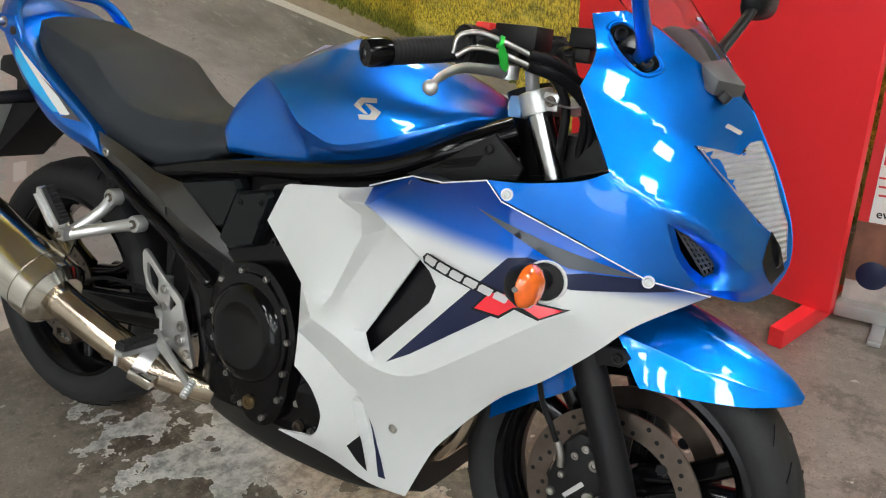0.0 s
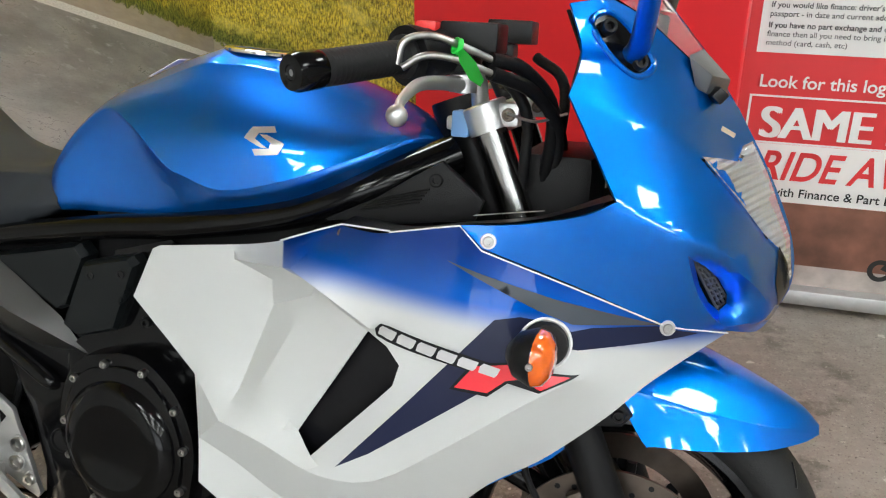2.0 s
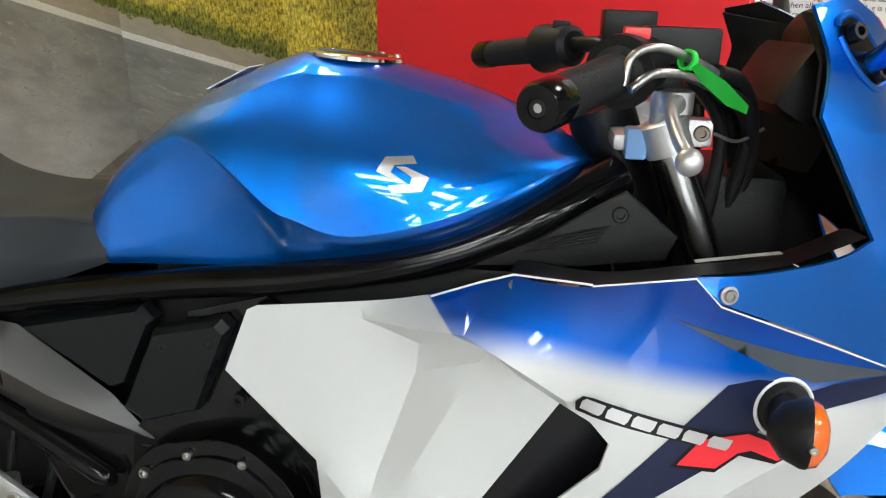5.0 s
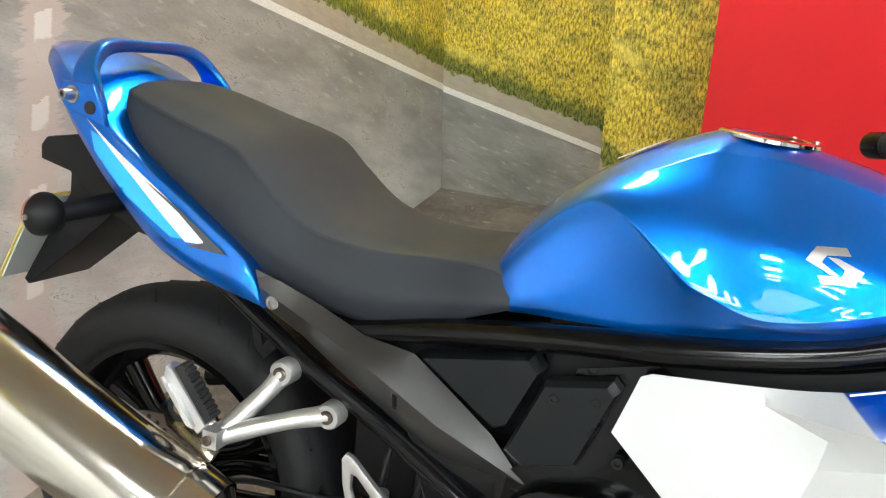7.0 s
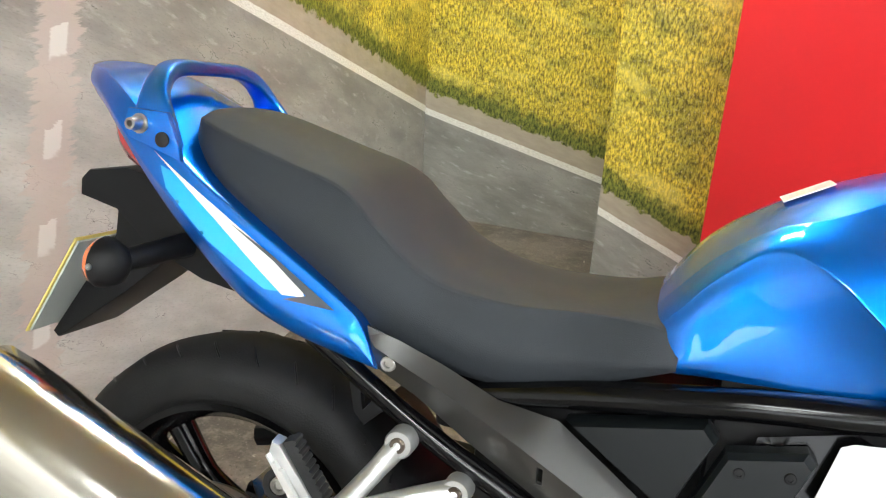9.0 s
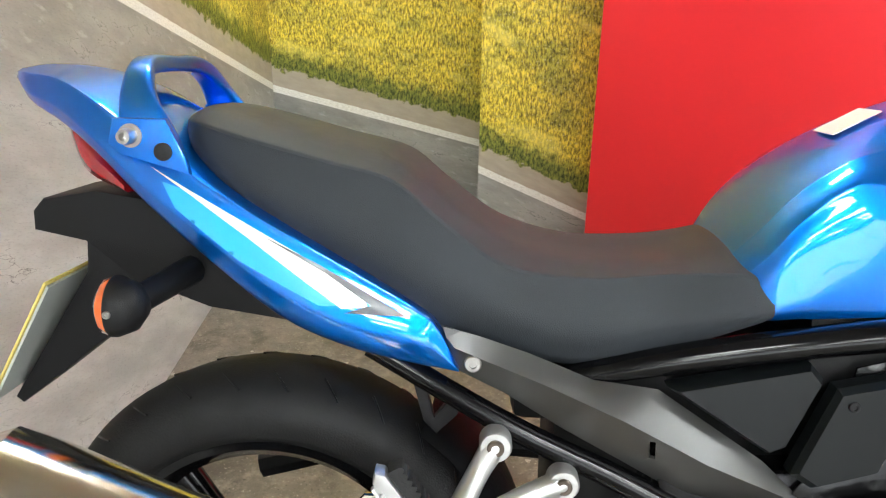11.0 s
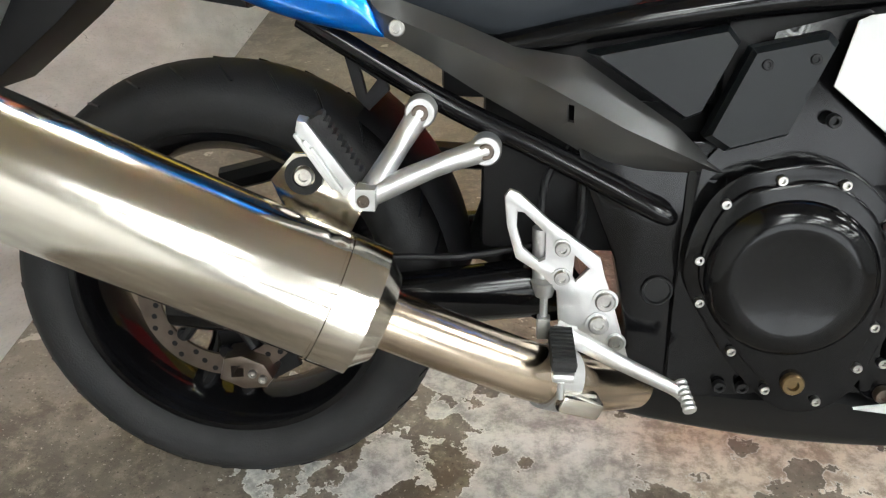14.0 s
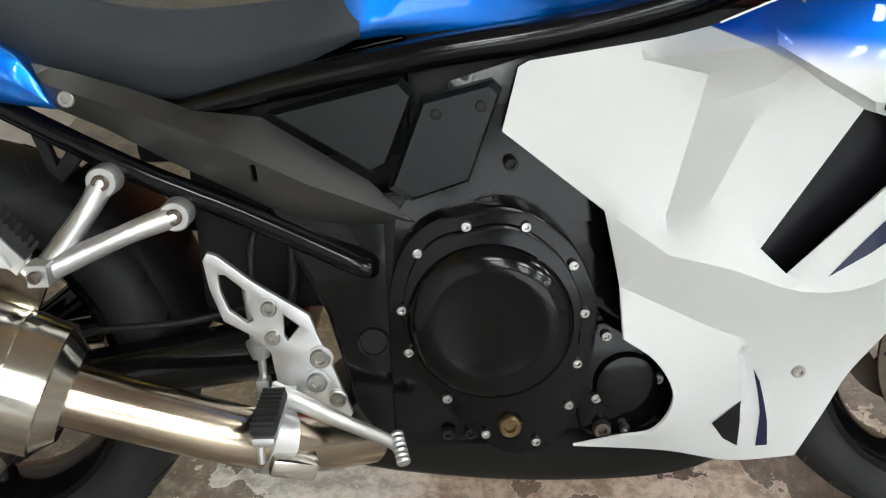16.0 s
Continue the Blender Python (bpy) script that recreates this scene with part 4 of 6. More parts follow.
for x in (0.655, 0.683):
    bolt_at("sump_bolt", (x, -0.170, 0.262), OUT, 0.008, engine, "black", 0.008)
# belly: collector box and lower pan
pan = skin_mesh("belly_pan", [[(x, -0.02, zb), (x, -w * 0.8, zb + 0.004), (x, -w, zb + 0.03), (x, -w * 0.98, zt)] for x, w, zb, zt in
                              ((0.47, 0.06, 0.195, 0.23), (0.52, 0.11, 0.172, 0.25), (0.66, 0.145, 0.164, 0.26), (0.80, 0.155, 0.158, 0.27), (0.95, 0.150, 0.160, 0.27), (1.06, 0.12, 0.18, 0.28))], 4, 3)
put("belly_pan", pan, "black", bike, "satin black collector under the engine")
for y in (-0.09, -0.03, 0.03, 0.09):
    hd = tube_bm([(1.03, y, 0.52), (1.12, y, 0.47), (1.135, y, 0.38), (1.08, y * 0.9, 0.27), (0.96, y * 0.7, 0.22)], 0.018, 10, 5)
    part("header_pipe", hd, "pipe", bike, "stained steel exhaust header pipe")
part("radiator", box_bm((1.06, -0.15, 0.42), (1.09, 0.15, 0.70)), "black", bike, bevel=0.004)

# exhaust
A0, A1 = Vector((0.232, -0.272, 0.392)), Vector((-0.205, -0.318, 0.590))
dirm = (A1 - A0).normalized()
L = (A1 - A0).length
sil = lathe_bm([(-0.02, 0.034), (-0.02, 0.052), (0.0, 0.069), (0.001, 0.0745), (0.044, 0.0755), (0.045, 0.0735), (0.05, 0.0735), (L - 0.04, 0.0745), (L, 0.072), (L + 0.012, 0.062), (L + 0.014, 0.03), (L - 0.03, 0.026), (L - 0.03, 0)], A0, dirm, 72)
silencer = part("silencer", sil, "steel", bike, "long polished stainless silencer with a banded end", sharp=28)
part("weld_band", lathe_bm([(0.0462, 0.0738), (0.0462, 0.0758), (0.0485, 0.0758), (0.0485, 0.0738)], A0, dirm, 72, closed=True), "steel", silencer)
pp = tube_bm([tuple(A0 + dirm * 0.0), (0.262, -0.266, 0.377), (0.345, -0.248, 0.337), (0.430, -0.224, 0.296), (0.49, -0.188, 0.265), (0.555, -0.13, 0.238)], 0.0350, 24, 6)
part("exhaust_pipe", pp, "pipe", silencer, "polished exhaust link pipe")
part("pipe_clamp", lathe_bm([(0, 0.0355), (0, 0.0395), (0.03, 0.0395), (0.03, 0.0355)], (0.436, -0.220, 0.292), (0.06, 0.03, -0.03), 32, closed=True), "alloy", silencer)
part("heat_shield", box_bm((0.445, -0.262, 0.262), (0.500, -0.215, 0.286), turn=Euler((0.1, 0.35, 0.3)).to_matrix().to_4x4()), "steel", silencer, bevel=0.006)
mb = plate_bm([(0.118, 0.525), (0.145, 0.557), (0.178, 0.556), (0.205, 0.535), (0.225, 0.50), (0.205, 0.462), (0.13, 0.495)], -0.222, 0.008)
part("silencer_bracket", mb, "steel", silencer, "welded steel hanger bracket", bevel=0.0015)
part("rubber_bush", lathe_bm([(0, 0.0215), (0.006, 0.0215), (0.006, 0.013), (0, 0.013)], (0.157, -0.222, 0.532), OUT, 28, closed=True), "rubber", silencer)
bolt_at("hanger_bolt", (0.157, -0.224, 0.532), OUT, 0.011, silencer, height=0.007)

# rider footrest plate
rs = [(0.380, 0.500), (0.386, 0.509), (0.397, 0.505), (0.434, 0.472), (0.497, 0.427), (0.503, 0.405), (0.512, 0.382), (0.540, 0.296), (0.534, 0.288), (0.510, 0.300), (0.478, 0.318), (0.452, 0.338), (0.447, 0.382), (0.430, 0.402), (0.396, 0.424), (0.384, 0.465)]
hole1 = [(0.396, 0.482), (0.404, 0.481), (0.430, 0.456), (0.431, 0.424), (0.424, 0.420), (0.404, 0.437), (0.396, 0.462)]
hole2 = [(0.466, 0.430), (0.484, 0.414), (0.469, 0.396), (0.465, 0.402)]
fplate = part("footrest_plate", plate_bm(rs, -0.176, 0.009, holes=[hole1, hole2]), "alloy", bike, "drilled aluminium footrest hanger", bevel=0.0018)
for x, z, r in ((0.451, 0.439, 0.0095), (0.452, 0.402, 0.0095), (0.506, 0.373, 0.0125), (0.500, 0.342, 0.0125), (0.523, 0.318, 0.010)):
    bolt_at("hanger_bolt", (x, -0.177, z), OUT, r, fplate, height=0.006)
    part("washer", lathe_bm([(0, r * 0.9), (0, r * 1.25), (0.0015, r * 1.25), (0.0015, r * 0.9)], (x, -0.177, z), OUT, 20, closed=True), "alloy", fplate)
mcb = tube_bm([(0.428, -0.15, 0.455), (0.432, -0.15, 0.375)], 0.013, 12, 1)
tube_bm([(0.433, -0.165, 0.375), (0.434, -0.165, 0.330)], 0.005, 8, 1, mcb)
part("rear_master_cylinder", mcb, "alloy", bike, "small rear brake master cylinder")
part("cylinder_boot", tube_bm([(0.432, -0.165, 0.392), (0.433, -0.165, 0.372)], (0.016, 0.011), 12, 1), "alloy", bike)
part("clevis", box_bm((0.426, -0.178, 0.318), (0.442, -0.160, 0.345)), "alloy", bike, bevel=0.002)
part("brake_hose", tube_bm([(0.425, -0.14, 0.46), (0.43, -0.13, 0.51), (0.46, -0.12, 0.56), (0.48, -0.11, 0.60)], 0.005, 8), "plastic", bike)
part("brake_hose", tube_bm([(0.46, -0.135, 0.40), (0.475, -0.13, 0.46), (0.47, -0.12, 0.54)], 0.006, 8), "plastic", bike)
pedal = tube_bm([(0.448, -0.192, 0.338), (0.475, -0.200, 0.330), (0.535, -0.215, 0.306), (0.585, -0.232, 0.290), (0.598, -0.240, 0.283)], (0.012, 0.010, 0.008, 0.007, 0.007), 10, 5, flat=1.2)
bp_ = part("brake_pedal", pedal, "alloy", bike, "aluminium brake pedal with a ribbed tip")
for i in range(6):
    tip = lathe_bm([(0, 0), (0, 0.0072), (0.0034, 0.0085), (0.006, 0.0072), (0.006, 0)], (0.594 + 0.0015 * i, -0.226 - 0.0055 * i, 0.296 - 0.0035 * i), (0.2, -0.8, -0.5), 14)
    part("tip_rib", tip, "alloy", bp_)
peg = box_bm((0.430, -0.290, 0.335), (0.456, -0.195, 0.347))
ft = part("footrest", peg, "alloy", bike, "folding footrest with a black rubber pad", bevel=0.005)
part("rubber_pad", box_bm((0.428, -0.288, 0.347), (0.458, -0.200, 0.361)), "rubber", ft, bevel=0.006)
rib = bmesh.new()
for i in range(9):
    box_bm((0.430, -0.284 + i * 0.0095, 0.360), (0.456, -0.280 + i * 0.0095, 0.364), rib)
part("pad_rib", rib, "rubber", ft)
part("pivot_block", box_bm((0.436, -0.200, 0.325), (0.466, -0.172, 0.352)), "alloy", ft, bevel=0.004)
ft.location = (0.010, 0.0, -0.014)
part("peg_feeler", tube_bm([(0.440, -0.290, 0.338), (0.440, -0.292, 0.318)], 0.004, 8, 1), "alloy", ft)

# passenger footrest on its Y-shaped arm
ya = tube_bm([(0.282, -0.172, 0.597), (0.262, -0.185, 0.565), (0.232, -0.232, 0.520)], (0.0145, 0.0125, 0.0135), 12, 6)
tube_bm([(0.357, -0.172, 0.555), (0.30, -0.192, 0.538), (0.232, -0.236, 0.516)], (0.0145, 0.0120, 0.0135), 12, 6, ya)
lathe_bm([(-0.016, 0), (-0.016, 0.018), (0.006, 0.018), (0.009, 0.016), (0.009, 0)], (0.282, -0.174, 0.597), OUT, 28, ya)
lathe_bm([(-0.016, 0), (-0.016, 0.018), (0.006, 0.018), (0.009, 0.016), (0.009, 0)], (0.357, -0.174, 0.555), OUT, 28, ya)
box_bm((0.219, -0.259, 0.505), (0.241, -0.230, 0.529), ya)
yarm = part("passenger_footrest_arm", ya, "alloy", bike, "cast aluminium Y-shaped passenger footrest arm")
for p in ((0.282, -0.183, 0.597), (0.357, -0.183, 0.555), (0.229, -0.262, 0.517)):
    bolt_at("arm_bolt", p, OUT, 0.0095 if p[0] > 0.25 else 0.007, yarm, "disc", 0.004)
tilt = Euler((0.12, -0.56, 0.0)).to_matrix().to_4x4()
pf = plate_bm([(0.178, 0.514), (0.173, 0.575), (0.177, 0.604), (0.186, 0.613), (0.193, 0.606), (0.197, 0.520)], -0.262, 0.022)
pf.transform(Matrix.Translation((0.186, -0.25, 0.566)) @ tilt @ Matrix.Translation((-0.186, 0.25, -0.566)))
fold = part("passenger_footrest", pf, "alloy", yarm, "folded aluminium passenger footrest", bevel=0.003)
for i in range(3):
    part("footrest_rib", box_bm((0.1765 + 0.0065 * i, -0.268, 0.524), (0.1800 + 0.0065 * i, -0.261, 0.596 - 0.008 * i), turn=tilt), "alloy", fold, bevel=0.0012)
saw = [(0.196, 0.522)]
for i in range(10):
    saw += [(0.2085, 0.524 + i * 0.0082), (0.2115, 0.526 + i * 0.0082), (0.2115, 0.5295 + i * 0.0082), (0.2085, 0.5315 + i * 0.0082)]
saw += [(0.196, 0.606)]
pad = plate_bm(saw, -0.259, 0.020)
pad.transform(Matrix.Translation((0.186, -0.25, 0.566)) @ tilt @ Matrix.Translation((-0.186, 0.25, -0.566)))
part("rubber_pad", pad, "rubber", fold, "black serrated rubber pad")

# side covers
sc = [(0.236, 0.680), (0.222, 0.727), (0.262, 0.716), (0.316, 0.697), (0.386, 0.668), (0.458, 0.658), (0.519, 0.618), (0.575, 0.582), (0.627, 0.534), (0.590, 0.527), (0.538, 0.527), (0.493, 0.536), (0.420, 0.576), (0.355, 0.611), (0.290, 0.650)]
upper = {(0.262, 0.716): 0.004, (0.316, 0.697): 0.009, (0.386, 0.668): 0.013, (0.458, 0.658): 0.017, (0.519, 0.618): 0.014, (0.575, 0.582): 0.009}
lower = {(0.590, 0.527), (0.538, 0.527), (0.493, 0.536), (0.420, 0.576), (0.355, 0.611), (0.290, 0.650)}
o3 = [(x, -0.166 + upper.get((x, z), 0.011 if (x, z) in lower else 0.0), z) for x, z in sc]
ridge = [(0.235, -0.172, 0.705), (0.33, -0.178, 0.670), (0.42, -0.183, 0.632), (0.51, -0.183, 0.586), (0.622, -0.168, 0.536)]
slot = [(0.446, -0.181, 0.611), (0.453, -0.181, 0.610), (0.454, -0.179, 0.590), (0.447, -0.179, 0.591)]
for mir in (False, True):
    cov = moulded("side_cover", "cover", bike, o3, "dark grey satin side cover" if not mir else "", creases=[ridge], holes=[slot], h=0.011, bulge=4, mirror=mir)
bolt_at("cover_screw", (0.255, -0.170, 0.688), OUT, 0.0095, bike, height=0.004)


def flat_cover(outline, y, drop, label, screws):
    """A small faceted cover: a raised face with a sloping rim."""
    cx = sum(p[0] for p in outline) / len(outline)
    cz = sum(p[1] for p in outline) / len(outline)
    bm = bmesh.new()
    rings = []
    for f, yy in ((1.0, y + drop + 0.02), (1.0, y + drop), (0.90, y), (0.0, y)):
        rings.append([bm.verts.new((cx + (a - cx) * f, yy, cz + (b - cz) * f)) for a, b in outline] if f else None)
    n = len(outline)
    for a, b in ((0, 1), (1, 2)):
        for i in range(n):
            bm.faces.new((rings[a][i], rings[a][(i + 1) % n], rings[b][(i + 1) % n], rings[b][i]))
    bm.faces.new(rings[2])
    ob = part("frame_cover", bm, "panel", bike, label, sharp=20, bevel=0.002)
    for x, z in screws:
        bolt_at("cover_rivet", (x, y - 0.0005, z), OUT, 0.006, ob, "plastic", 0.002)
    return ob


flat_cover([(0.466, 0.664), (0.616, 0.696), (0.630, 0.680), (0.596, 0.600), (0.578, 0.592)], -0.168, 0.012, "triangular dark grey plastic frame cover", ())
flat_cover([(0.638, 0.676), (0.716, 0.694), (0.726, 0.684), (0.688, 0.582), (0.622, 0.562), (0.598, 0.577)], -0.186, 0.010, "four-sided dark grey plastic frame cover", ((0.653, 0.660), (0.702, 0.667)))

# fuel tank: half sections from the lower rim over the lip, the flank with its diagonal crease and the shoulder to the middle
TK = [
    (0.532, ((0.115, 0.748), (0.118, 0.752), (0.119, 0.757), (0.119, 0.762), (0.118, 0.767), (0.106, 0.776), (0.082, 0.786), (0.045, 0.791), (0, 0.792))),
    (0.565, ((0.139, 0.738), (0.146, 0.748), (0.146, 0.764), (0.144, 0.786), (0.137, 0.807), (0.126, 0.819), (0.106, 0.831), (0.056, 0.841), (0, 0.844))),
    (0.600, ((0.141, 0.740), (0.149, 0.755), (0.149, 0.782), (0.147, 0.822), (0.138, 0.850), (0.125, 0.861), (0.106, 0.870), (0.056, 0.881), (0, 0.884))),
    (0.652, ((0.142, 0.743), (0.147, 0.759), (0.151, 0.800), (0.150, 0.850), (0.141, 0.889), (0.126, 0.900), (0.108, 0.908), (0.056, 0.920), (0, 0.924))),
    (0.705, ((0.145, 0.747), (0.148, 0.762), (0.154, 0.804), (0.162, 0.850), (0.165, 0.877), (0.144, 0.903), (0.107, 0.927), (0.056, 0.948), (0, 0.954))),
    (0.768, ((0.148, 0.752), (0.154, 0.769), (0.162, 0.791), (0.173, 0.814), (0.183, 0.831), (0.155, 0.895), (0.086, 0.956), (0.045, 0.973), (0, 0.979))),
    (0.800, ((0.149, 0.755), (0.164, 0.773), (0.170, 0.787), (0.177, 0.801), (0.186, 0.817), (0.161, 0.889), (0.082, 0.958), (0.043, 0.976), (0, 0.982))),
    (0.860, ((0.150, 0.763), (0.168, 0.782), (0.174, 0.786), (0.181, 0.792), (0.187, 0.803), (0.173, 0.881), (0.082, 0.956), (0.041, 0.971), (0, 0.974))),
    (0.950, ((0.148, 0.787), (0.168, 0.803), (0.173, 0.807), (0.179, 0.813), (0.183, 0.824), (0.164, 0.880), (0.075, 0.935), (0.038, 0.949), (0, 0.953))),
    (1.030, ((0.135, 0.822), (0.152, 0.839), (0.155, 0.842), (0.157, 0.847), (0.156, 0.855), (0.136, 0.881), (0.066, 0.909), (0.033, 0.921), (0, 0.926))),
    (1.085, ((0.102, 0.857), (0.112, 0.871), (0.112, 0.873), (0.111, 0.875), (0.108, 0.878), (0.090, 0.884), (0.048, 0.890), (0.024, 0.895), (0, 0.897))),
    (1.116, ((0.030, 0.866), (0.034, 0.868), (0.034, 0.869), (0.033, 0.870), (0.032, 0.871), (0.026, 0.872), (0.015, 0.873), (0.007, 0.8738), (0, 0.874))),
]


def tank_section(x, s):
    """Adds points close to the shoulder, to keep it crisp."""
    q = [Vector((x, -y, z)) for y, z in s]
    return [*q[:4], q[4].lerp(q[3], 0.2), q[4].lerp(q[5], 0.06), q[5], q[6].lerp(q[5], 0.14), q[6].lerp(q[7], 0.10), *q[7:]]


tank = put("fuel_tank", skin_mesh("fuel_tank", [tank_section(x, q) for x, q in TK], 6, 4), "blue", bike, "glossy metallic blue fuel tank")
tank_tree = tree_of(tank)
for q in ([(0.886, 0.870), (0.894, 0.884), (0.922, 0.886), (0.9275, 0.879), (0.905, 0.877), (0.901, 0.870), (0.9195, 0.8595), (0.911, 0.8595)], [(0.9345, 0.852), (0.904, 0.849), (0.8995, 0.857), (0.922, 0.859), (0.9235, 0.8655), (0.9060, 0.8755), (0.916, 0.8755), (0.9415, 0.866)]):
    decal("emblem", q, tank_tree, "alloy", tank, "bright metal emblem bar", lift=0.0022, h=0.004)
capc, capn = Vector((0.825, 0, 0.973)), Vector((0.06, 0, 1)).normalized()
part("filler_cap", lathe_bm([(0, 0), (0, 0.060), (0.004, 0.060), (0.006, 0.057), (0.006, 0.047), (0.003, 0.045), (0.003, 0)], capc, capn, 48), "chrome", tank, "round chromed filler cap")
part("filler_flap", lathe_bm([(0.003, 0), (0.003, 0.042), (0.006, 0.040), (0.0065, 0)], capc, capn, 40), "black", tank)
for a in range(6):
    bolt_at("cap_screw", capc + Vector((0.052 * math.cos(a * 1.047), 0.052 * math.sin(a * 1.047), 0.003)), capn, 0.0035, tank, height=0.003)
label_turn = Matrix.Translation((0.682, -0.012, 0.9445)) @ Euler((0, -0.50, 0)).to_matrix().to_4x4()
lb = bmesh.new()
bmesh.ops.create_cube(lb, size=1, matrix=label_turn @ Matrix.Diagonal((0.058, 0.062, 0.0012, 1)))
part("warning_sticker", lb, "banner_white", tank, "pale warning sticker")

# seat
S = [
    (-0.082, ((-0.045, 0.900), (-0.062, 0.915), (-0.058, 0.930), (-0.035, 0.938), (0, 0.940))),
    (-0.055, ((-0.095, 0.885), (-0.112, 0.905), (-0.108, 0.932), (-0.065, 0.946), (0, 0.949))),
    (0.00, ((-0.120, 0.828), (-0.140, 0.870), (-0.128, 0.918), (-0.075, 0.937), (0, 0.941))),
    (0.09, ((-0.132, 0.770), (-0.154, 0.835), (-0.140, 0.897), (-0.080, 0.914), (0, 0.918))),
    (0.165, ((-0.138, 0.728), (-0.160, 0.800), (-0.146, 0.878), (-0.085, 0.894), (0, 0.897))),
    (0.215, ((-0.140, 0.708), (-0.162, 0.770), (-0.148, 0.838), (-0.088, 0.856), (0, 0.858))),
    (0.285, ((-0.138, 0.690), (-0.162, 0.740), (-0.146, 0.790), (-0.086, 0.808), (0, 0.808))),
    (0.375, ((-0.134, 0.679), (-0.156, 0.722), (-0.132, 0.775), (-0.078, 0.784), (0, 0.782))),
    (0.470, ((-0.132, 0.698), (-0.148, 0.735), (-0.118, 0.780), (-0.066, 0.783), (0, 0.780))),
    (0.540, ((-0.142, 0.726), (-0.153, 0.746), (-0.136, 0.784), (-0.072, 0.802), (0, 0.806))),
    (0.574, ((-0.144, 0.740), (-0.151, 0.750), (-0.142, 0.776), (-0.078, 0.808), (0, 0.817))),
]


def seat_section(x, s):
    """Adds points close to both sides of the upper edge, to keep it crisp."""
    (y0, z0), (y1, z1), (y2, z2), (y3, z3), (y4, z4) = s
    return [(x, y0, z0), (x, y1, z1), (x, y2 + (y1 - y2) * 0.14, z2 + (z1 - z2) * 0.13), (x, y2, z2), (x, y2 + (y3 - y2) * 0.15, z2 + (z3 - z2) * 0.28), (x, y3, z3), (x, y4, z4)]


seat = put("seat", skin_mesh("seat", [seat_section(x, s) for x, s in S], 6, 4), "vinyl", bike, "stepped black vinyl dual seat")

# tail
TL = [
    (-0.300, ((-0.004, 0.966), (-0.014, 0.968), (-0.021, 0.975), (-0.017, 0.983), (0, 0.987))),
    (-0.268, ((-0.020, 0.944), (-0.047, 0.947), (-0.060, 0.959), (-0.050, 0.982), (0, 0.992))),
    (-0.215, ((-0.045, 0.924), (-0.088, 0.928), (-0.102, 0.946), (-0.090, 0.978), (0, 0.991))),
    (-0.16, ((-0.075, 0.892), (-0.122, 0.897), (-0.138, 0.916), (-0.120, 0.956), (0, 0.978))),
    (-0.10, ((-0.090, 0.838), (-0.140, 0.844), (-0.157, 0.868), (-0.138, 0.917), (0, 0.945))),
    (-0.03, ((-0.105, 0.782), (-0.155, 0.788), (-0.173, 0.818), (-0.154, 0.873), (-0.02, 0.885))),
    (0.05, ((-0.120, 0.724), (-0.164, 0.730), (-0.182, 0.762), (-0.162, 0.828), (-0.06, 0.830))),
    (0.125, ((-0.140, 0.697), (-0.167, 0.700), (-0.182, 0.728), (-0.166, 0.787), (-0.09, 0.786))),
    (0.195, ((-0.155, 0.683), (-0.167, 0.685), (-0.179, 0.712), (-0.170, 0.747), (-0.12, 0.744))),
    (0.215, ((-0.158, 0.681), (-0.168, 0.682), (-0.175, 0.702), (-0.171, 0.729), (-0.13, 0.727))),
    (0.240, ((-0.162, 0.676), (-0.168, 0.677), (-0.170, 0.679), (-0.168, 0.682), (-0.15, 0.682))),
]


def tail_section(x, s):
    """Adds points close to the waist line and the upper edge, to keep both crisp."""
    p0, p1, p2, p3, p4 = [Vector(q) for q in s]
    return [(x, q.x, q.y) for q in (p0, p1, p2.lerp(p1, 0.25), p2.lerp(p3, 0.15), p3.lerp(p2, 0.18), p3.lerp(p4, 0.08), p4)]


tail = put("tail_fairing", skin_mesh("tail_fairing", [tail_section(x, s) for x, s in TL], 6, 4), "blue", bike, "pointed metallic blue tail fairing")
tail_tree = tree_of(tail)
decal("stripe", [(-0.079, 0.874), (-0.044, 0.863), (0.014, 0.823), (0.079, 0.776), (0.118, 0.750), (0.091, 0.750), (0.007, 0.795), (-0.063, 0.847)], tail_tree, "cyan", tail, "light blue stripe edge", lift=0.0012, h=0.004)
decal("stripe", [(-0.094, 0.890), (-0.004, 0.842), (0.088, 0.792), (0.136, 0.763), (0.143, 0.748), (0.115, 0.747), (0.078, 0.773), (0.013, 0.820), (-0.046, 0.860)], tail_tree, "white", tail, "tapering white stripe", lift=0.0016, h=0.004)
decal("stripe", [(0.030, 0.8215), (0.091, 0.7925), (0.184, 0.740), (0.118, 0.743), (0.146, 0.751), (0.098, 0.784)], tail_tree, "grey_decal", tail, "dark grey stripe tip", lift=0.0046, h=0.003)


